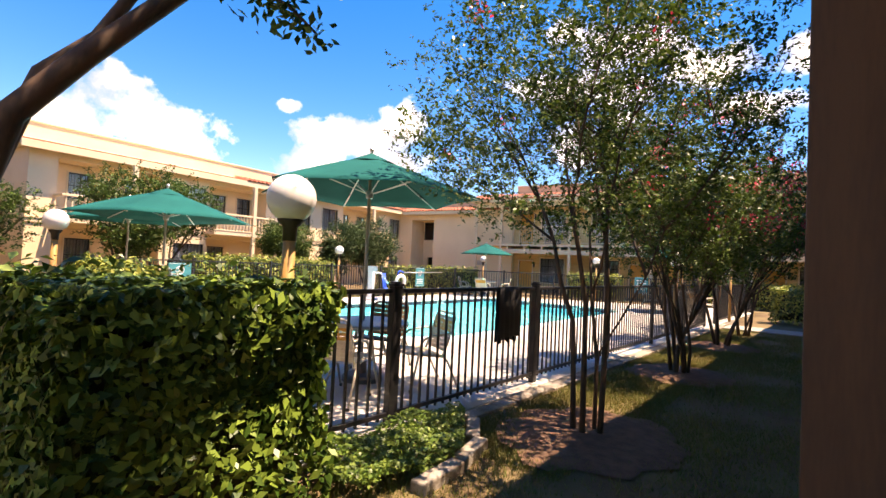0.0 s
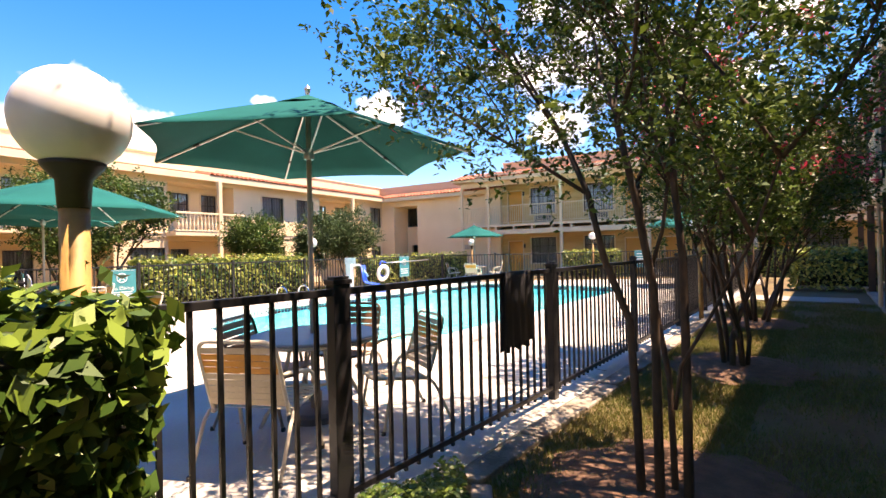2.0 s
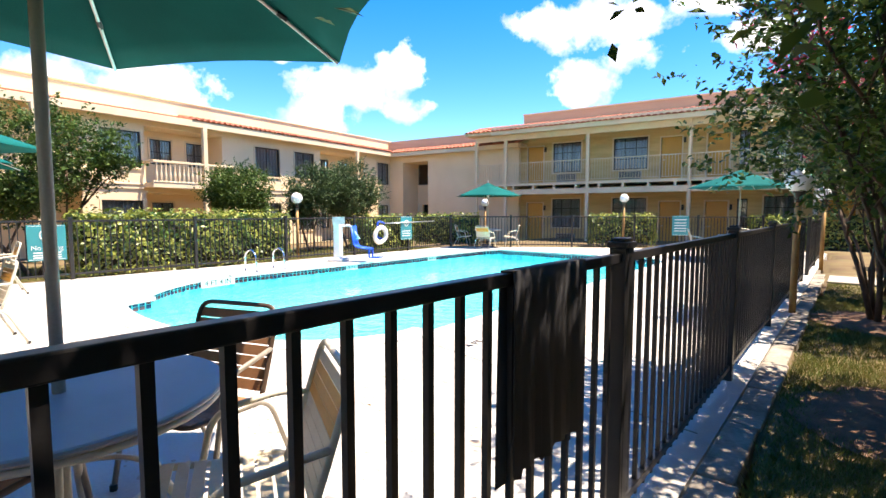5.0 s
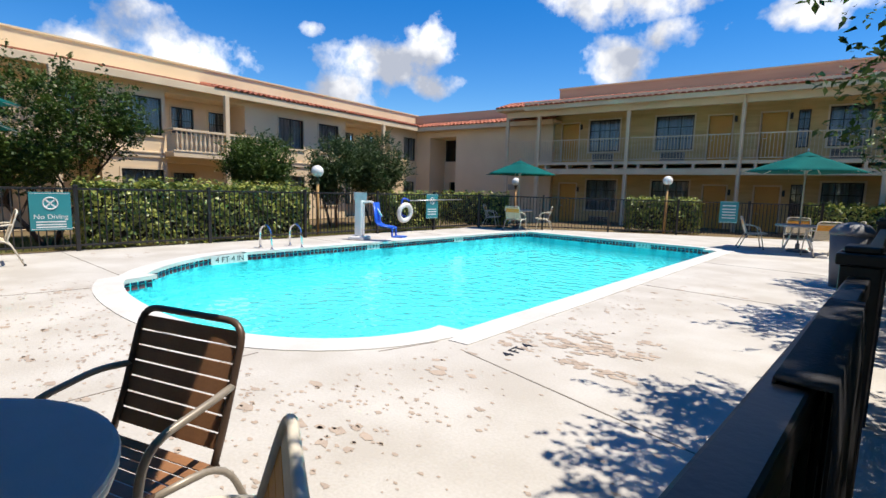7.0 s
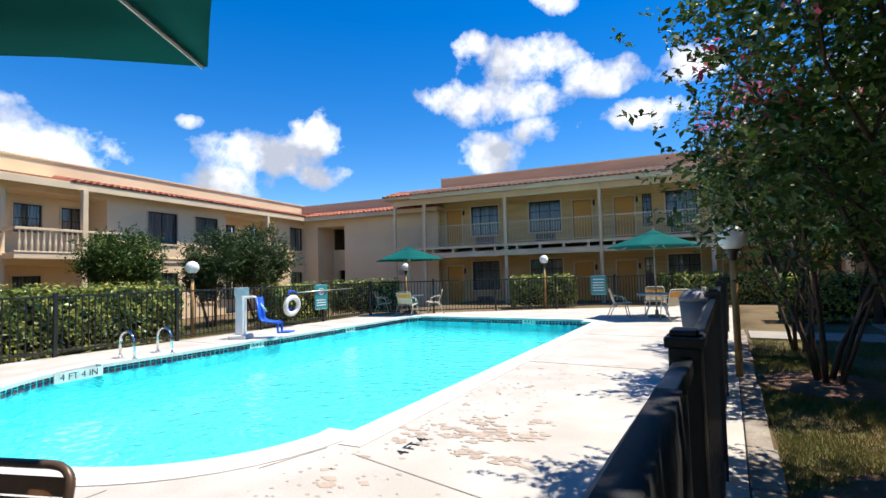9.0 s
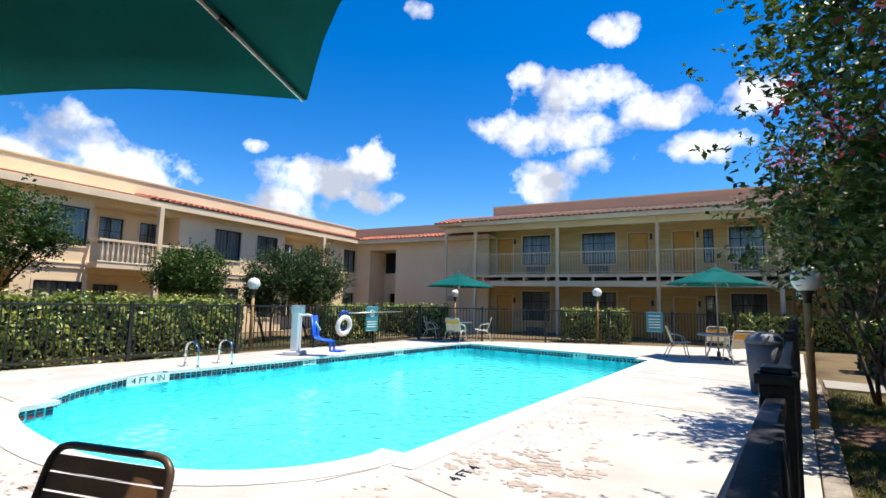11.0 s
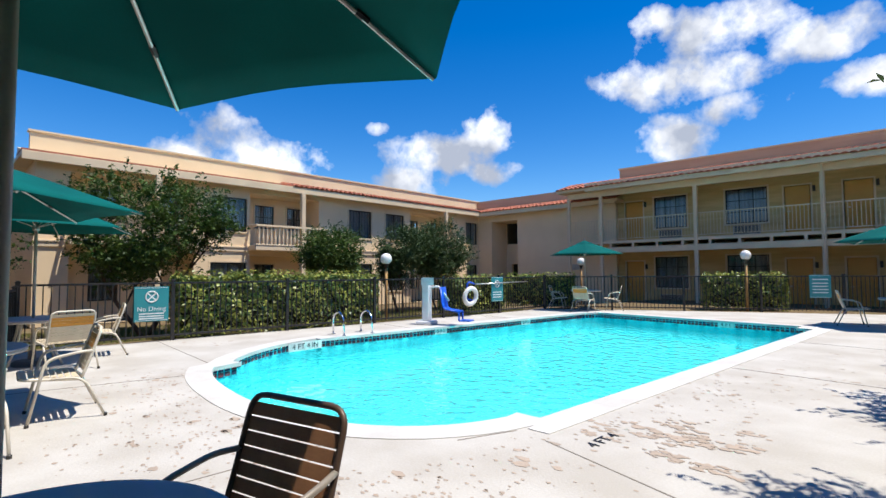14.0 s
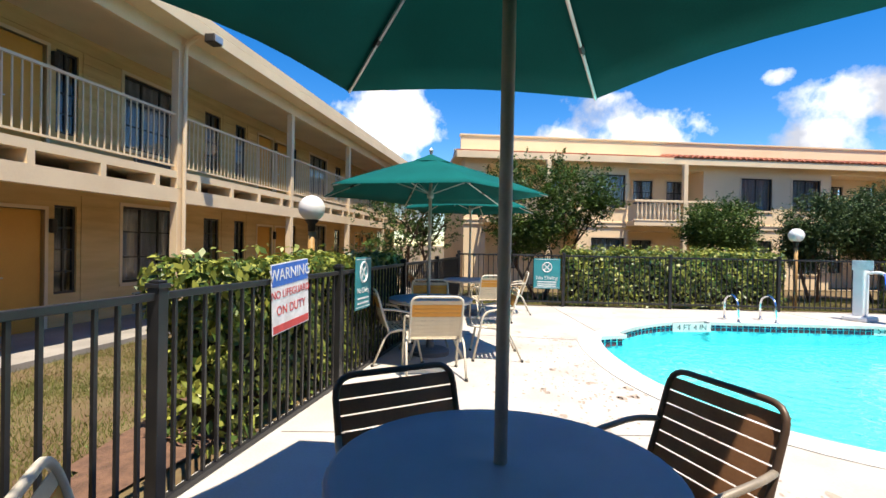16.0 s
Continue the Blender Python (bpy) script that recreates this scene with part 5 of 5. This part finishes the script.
    if blossom:
        top = hub[(hub[:, 2] > cz - 0.5 * rz) & (((hub - np.array([cx, cy, cz])) ** 2 / np.array([rx, ry, rz]) ** 2).sum(1) > 0.62)]
        c = top[g.integers(0, len(top), blossom)]
        pos = np.repeat(c, 26, 0) + g.normal(0, 0.06, (blossom * 26, 3)) * np.array([1, 1, 1.5])
        foliage("blossom", pos, g.normal(0, 1, pos.shape), 0.034, M_PINK, h, "pink blossom clusters")
    return h


STEMS = ((0.9, ((-0.13, 0.0, -0.04), (-0.15, 0.02, 0.45), (-0.18, 0.05, 0.95), (-0.32, 0.08, 1.3), (-0.41, 0.1, 1.69), (-0.56, 0.12, 2.05))),
         (0.95, ((-0.03, -0.06, -0.04), (-0.03, -0.08, 0.63), (-0.03, -0.1, 1.13), (-0.11, -0.12, 1.63), (-0.17, -0.2, 2.0))),
         (0.95, ((0.1, 0.02, -0.04), (0.1, 0.08, 0.57), (0.09, 0.14, 1.3), (0.05, 0.2, 1.69), (0.04, 0.26, 2.0))),
         (0.7, ((0.03, 0.1, -0.04), (0.0, 0.22, 0.6), (-0.12, 0.4, 1.2), (-0.2, 0.55, 1.8))),
         (0.38, ((0.05, -0.02, 0.5), (0.08, 0.0, 0.73), (0.22, 0.05, 0.99), (0.42, 0.1, 1.4), (0.55, 0.12, 1.8))))
tree(1.10, -1.50, 0, 4.2, (-0.2, 0.05, 2.8, 1.5, 1.5, 1.12), 0.023, 46000, "multi-stemmed crape myrtle in the strip beside the fence", 11, 0.17, 0.027, blossom=5, clump=0.10, lead=STEMS)
tree(1.43, 2.05, 6, 4.0, (0.12, -0.05, 2.75, 1.2, 1.4, 1.3), 0.030, 34000, "multi-stemmed crape myrtle in the strip beside the fence", 12, 0.2, 0.032, blossom=34, low=0.42)
tree(1.81, 5.80, 6, 3.9, (0.05, 0.0, 2.75, 1.35, 1.5, 1.3), 0.035, 20000, "multi-stemmed crape myrtle with pink blossom", 13, 0.22, 0.032, blossom=50, low=0.42)
tree(2.16, 8.50, 5, 3.9, (0.05, 0.0, 2.75, 1.3, 1.5, 1.3), 0.037, 16000, "multi-stemmed crape myrtle with pink blossom", 14, 0.22, 0.032, blossom=30, low=0.42)
tree(-15.2, 2.7, 3, 4.6, (0.1, -0.1, 3.0, 1.6, 1.65, 1.35), 0.05, 30000, "spreading garden tree on the lawn before the hotel", 15, 0.6, 0.07, M_LEAF3, ground=-0.3, clump=0.17)
tree(-15.2, 8.2, 2, 3.3, (0, 0.5, 2.45, 0.85, 0.9, 0.68), 0.045, 24000, "small round garden tree with a crooked trunk", 16, 0.5, 0.06, M_LEAF3, ground=-0.3, clump=0.17, lean=(0, 0.25))
tree(-15.2, 12.0, 2, 3.6, (0, 0, 2.35, 0.7, 0.65, 1.1), 0.045, 20000, "loose grey-green garden tree", 17, 0.4, 0.06, M_LEAF2, ground=-0.3, clump=0.17)
tree(-15.2, 14.3, 3, 4.2, (0, 0.15, 2.6, 1.1, 1.2, 1.25), 0.045, 36000, "dense grey-green garden tree", 18, 0.4, 0.07, M_LEAF2, ground=-0.3, clump=0.17)
tree(-17.5, -1.6, 3, 4.2, (0, 0, 2.3, 1.6, 1.8, 1.4), 0.055, 9000, "dark garden tree in the courtyard's corner", 19, 0.5, 0.07, M_LEAF3, ground=-0.3, clump=0.17)

# the leaning tree over the corner hedge, whose limb reaches over the start of the walk
limb_tree = root("tree", at(0.28, -5.42, -0.03), "leaning dark-barked tree over the corner hedge", "tree", "garden trees")
bm = bmesh.new()
tube(bm, [(0, 0, -0.02), (-0.08, 0.02, 0.7), (-0.03, 0.02, 1.45), (0.06, 0.10, 1.85), (0.11, 0.27, 2.09), (0.20, 0.52, 2.41), (0.34, 0.8, 2.9), (0.6, 1.1, 3.5), (0.5, 1.3, 4.1)], [0.07, 0.055, 0.046, 0.042, 0.038, 0.034, 0.025, 0.018, 0.010], 9)
tube(bm, [(-0.03, 0.02, 1.45), (-0.10, 0.22, 2.05), (-0.04, 0.36, 2.22), (0.02, 0.46, 2.45), (0.08, 0.6, 2.9)], [0.034, 0.03, 0.026, 0.022, 0.012], 8)
tube(bm, [(-0.06, 0.0, 1.35), (-0.6, 0.1, 2.0), (-1.2, 0.0, 2.6)], [0.04, 0.03, 0.02], 8)
tube(bm, [(0.20, 0.52, 2.41), (0.30, 0.72, 2.50), (0.42, 0.82, 2.45), (0.52, 0.88, 2.34)], [0.014, 0.011, 0.008, 0.005], 6)
part("trunk", bm, M_BARK, limb_tree, "dark bare limb", True)
g = np.random.default_rng(77)
hub = np.array([(0.22, 0.68, 2.53), (0.30, 0.74, 2.47), (0.38, 0.80, 2.46), (0.42, 0.82, 2.40), (0.52, 0.87, 2.33), (0.35, 0.8, 2.54), (0.5, 1.0, 3.2), (0.6, 1.1, 3.5), (0.3, 0.8, 3.3), (-1.2, 0.0, 2.7), (-0.9, 0.3, 2.9), (-0.4, 0.8, 3.3), (0.0, 0.3, 3.6)])
pos = hub[g.integers(0, len(hub), 420)] + g.normal(0, 0.045, (420, 3))
# Two leaf masses added overhead, out of view, to shade the corner hedge.
unseen_crown = g.normal(0, 1, (9000, 3)) * np.array([0.75, 0.75, 0.35]) + np.array([0.1, 0.3, 4.0])
roof = g.normal(0, 1, (20000, 3)) * np.array([0.7, 0.38, 0.25]) + np.array([1.15, 1.12, 4.1])
roof = roof[(roof[:, 2] > 3.75) & (roof[:, 0] < 2.4) & (roof[:, 1] < 1.7)]
pos = np.concatenate([pos, unseen_crown[unseen_crown[:, 2] > 3.3], roof])
foliage("crown", pos, g.normal(0, 1, pos.shape), 0.026, M_LEAF, limb_tree, "sparse dark leaves, with unseen ones added overhead to shade the hedge")

# low groundcover by the fence corner
gc = root("groundcover", DECK, "low bright green groundcover inside a stone edging", "groundcover", kind="stuff")
g = np.random.default_rng(21)
p = g.uniform(0, 1, (9000, 3)) * np.array([0.78, 1.75, 1.0]) + np.array([0.10, -3.55, 0.0])
keep = p[:, 0] < 0.86 - np.clip((p[:, 1] + 2.6), 0, 1) * 0.75
p = p[keep]
p[:, 2] = (0.06 + 0.07 * g.uniform(0, 1, len(p)) + 0.05 * np.sin(p[:, 0] * 9) * np.sin(p[:, 1] * 7))
foliage("leaves", p, np.tile(np.array([0, 0, 1.0]), (len(p), 1)), 0.022, M_COVER, gc)
for u, v, a, b in ((1.28, -1.35, 0.75, 0.9), (1.15, 2.2, 0.7, 0.8), (1.05, 5.95, 0.7, 0.8), (-4.8, -3.75, 2.6, 0.45)):
    mulch = root("mulch_bed", DECK @ pose(u, v, 0), "reddish bark mulch heaped under the planting", "mulch", "mulch beds", kind="stuff")
    bm = bmesh.new()
    rings = []
    for f, z in ((1.0, -0.014), (0.75, 0.004), (0.4, 0.022)):
        rings.append([bm.verts.new((a * f * math.cos(2 * math.pi * k / 26) * (1 + 0.1 * math.sin(k * 2.3)), b * f * math.sin(2 * math.pi * k / 26) * (1 + 0.1 * math.sin(k * 1.7)), z)) for k in range(26)])
    for r0, r1 in zip(rings, rings[1:]):
        for k in range(26):
            bm.faces.new((r0[k], r0[(k + 1) % 26], r1[(k + 1) % 26], r1[k]))
    bm.faces.new(rings[-1])
    part("soil", bm, M_MULCH, mulch, "", True)


def lawn(name, u0, u1, v0, v1, count, blade, seed, z=-0.03, slope=False):
    """Grass blades in patches."""
    g = np.random.default_rng(seed)
    p = g.uniform(0, 1, (count, 2)) * np.array([u1 - u0, v1 - v0]) + np.array([u0, v0])
    dens = np.array([noise.noise((q[0] * 0.9, q[1] * 0.9, seed)) for q in p])
    p = p[dens + g.normal(0, 0.25, count) > -0.15]
    n = len(p)
    w = np.stack([0.992 * p[:, 0] + 0.125 * p[:, 1], -0.125 * p[:, 0] + 0.992 * p[:, 1]], 1)
    zz = np.array([ground_height(*q) for q in w]) - 0.01
    hgt = blade * g.uniform(0.5, 1.3, n)
    a = g.uniform(0, 2 * math.pi, n)
    side = np.stack([np.cos(a), np.sin(a)], 1) * 0.005
    tip = w + g.normal(0, 0.4, (n, 2)) * hgt[:, None]
    tri = np.stack([np.column_stack([w - side, zz]), np.column_stack([w + side, zz]), np.column_stack([tip, zz + hgt])], 1)
    me = bpy.data.meshes.new(name)
    me.from_pydata(tri.reshape(-1, 3).tolist(), [], np.arange(3 * n).reshape(-1, 3).tolist())
    me.materials.append(M_BLADE)
    return tagged(new(name, me), "patchy mown grass", "grass", kind="stuff")


lawn("grass", 0.36, 1.5, -2.4, 8.0, 90000, 0.045, 30)
lawn("grass", 0.42, 2.9, -5.0, 10.0, 110000, 0.05, 31)
lawn("grass", -8.5, 0.0, -8.0, -3.8, 110000, 0.055, 32)
lawn("grass", -18.0, -12.3, -2.0, 13.5, 130000, 0.085, 33)
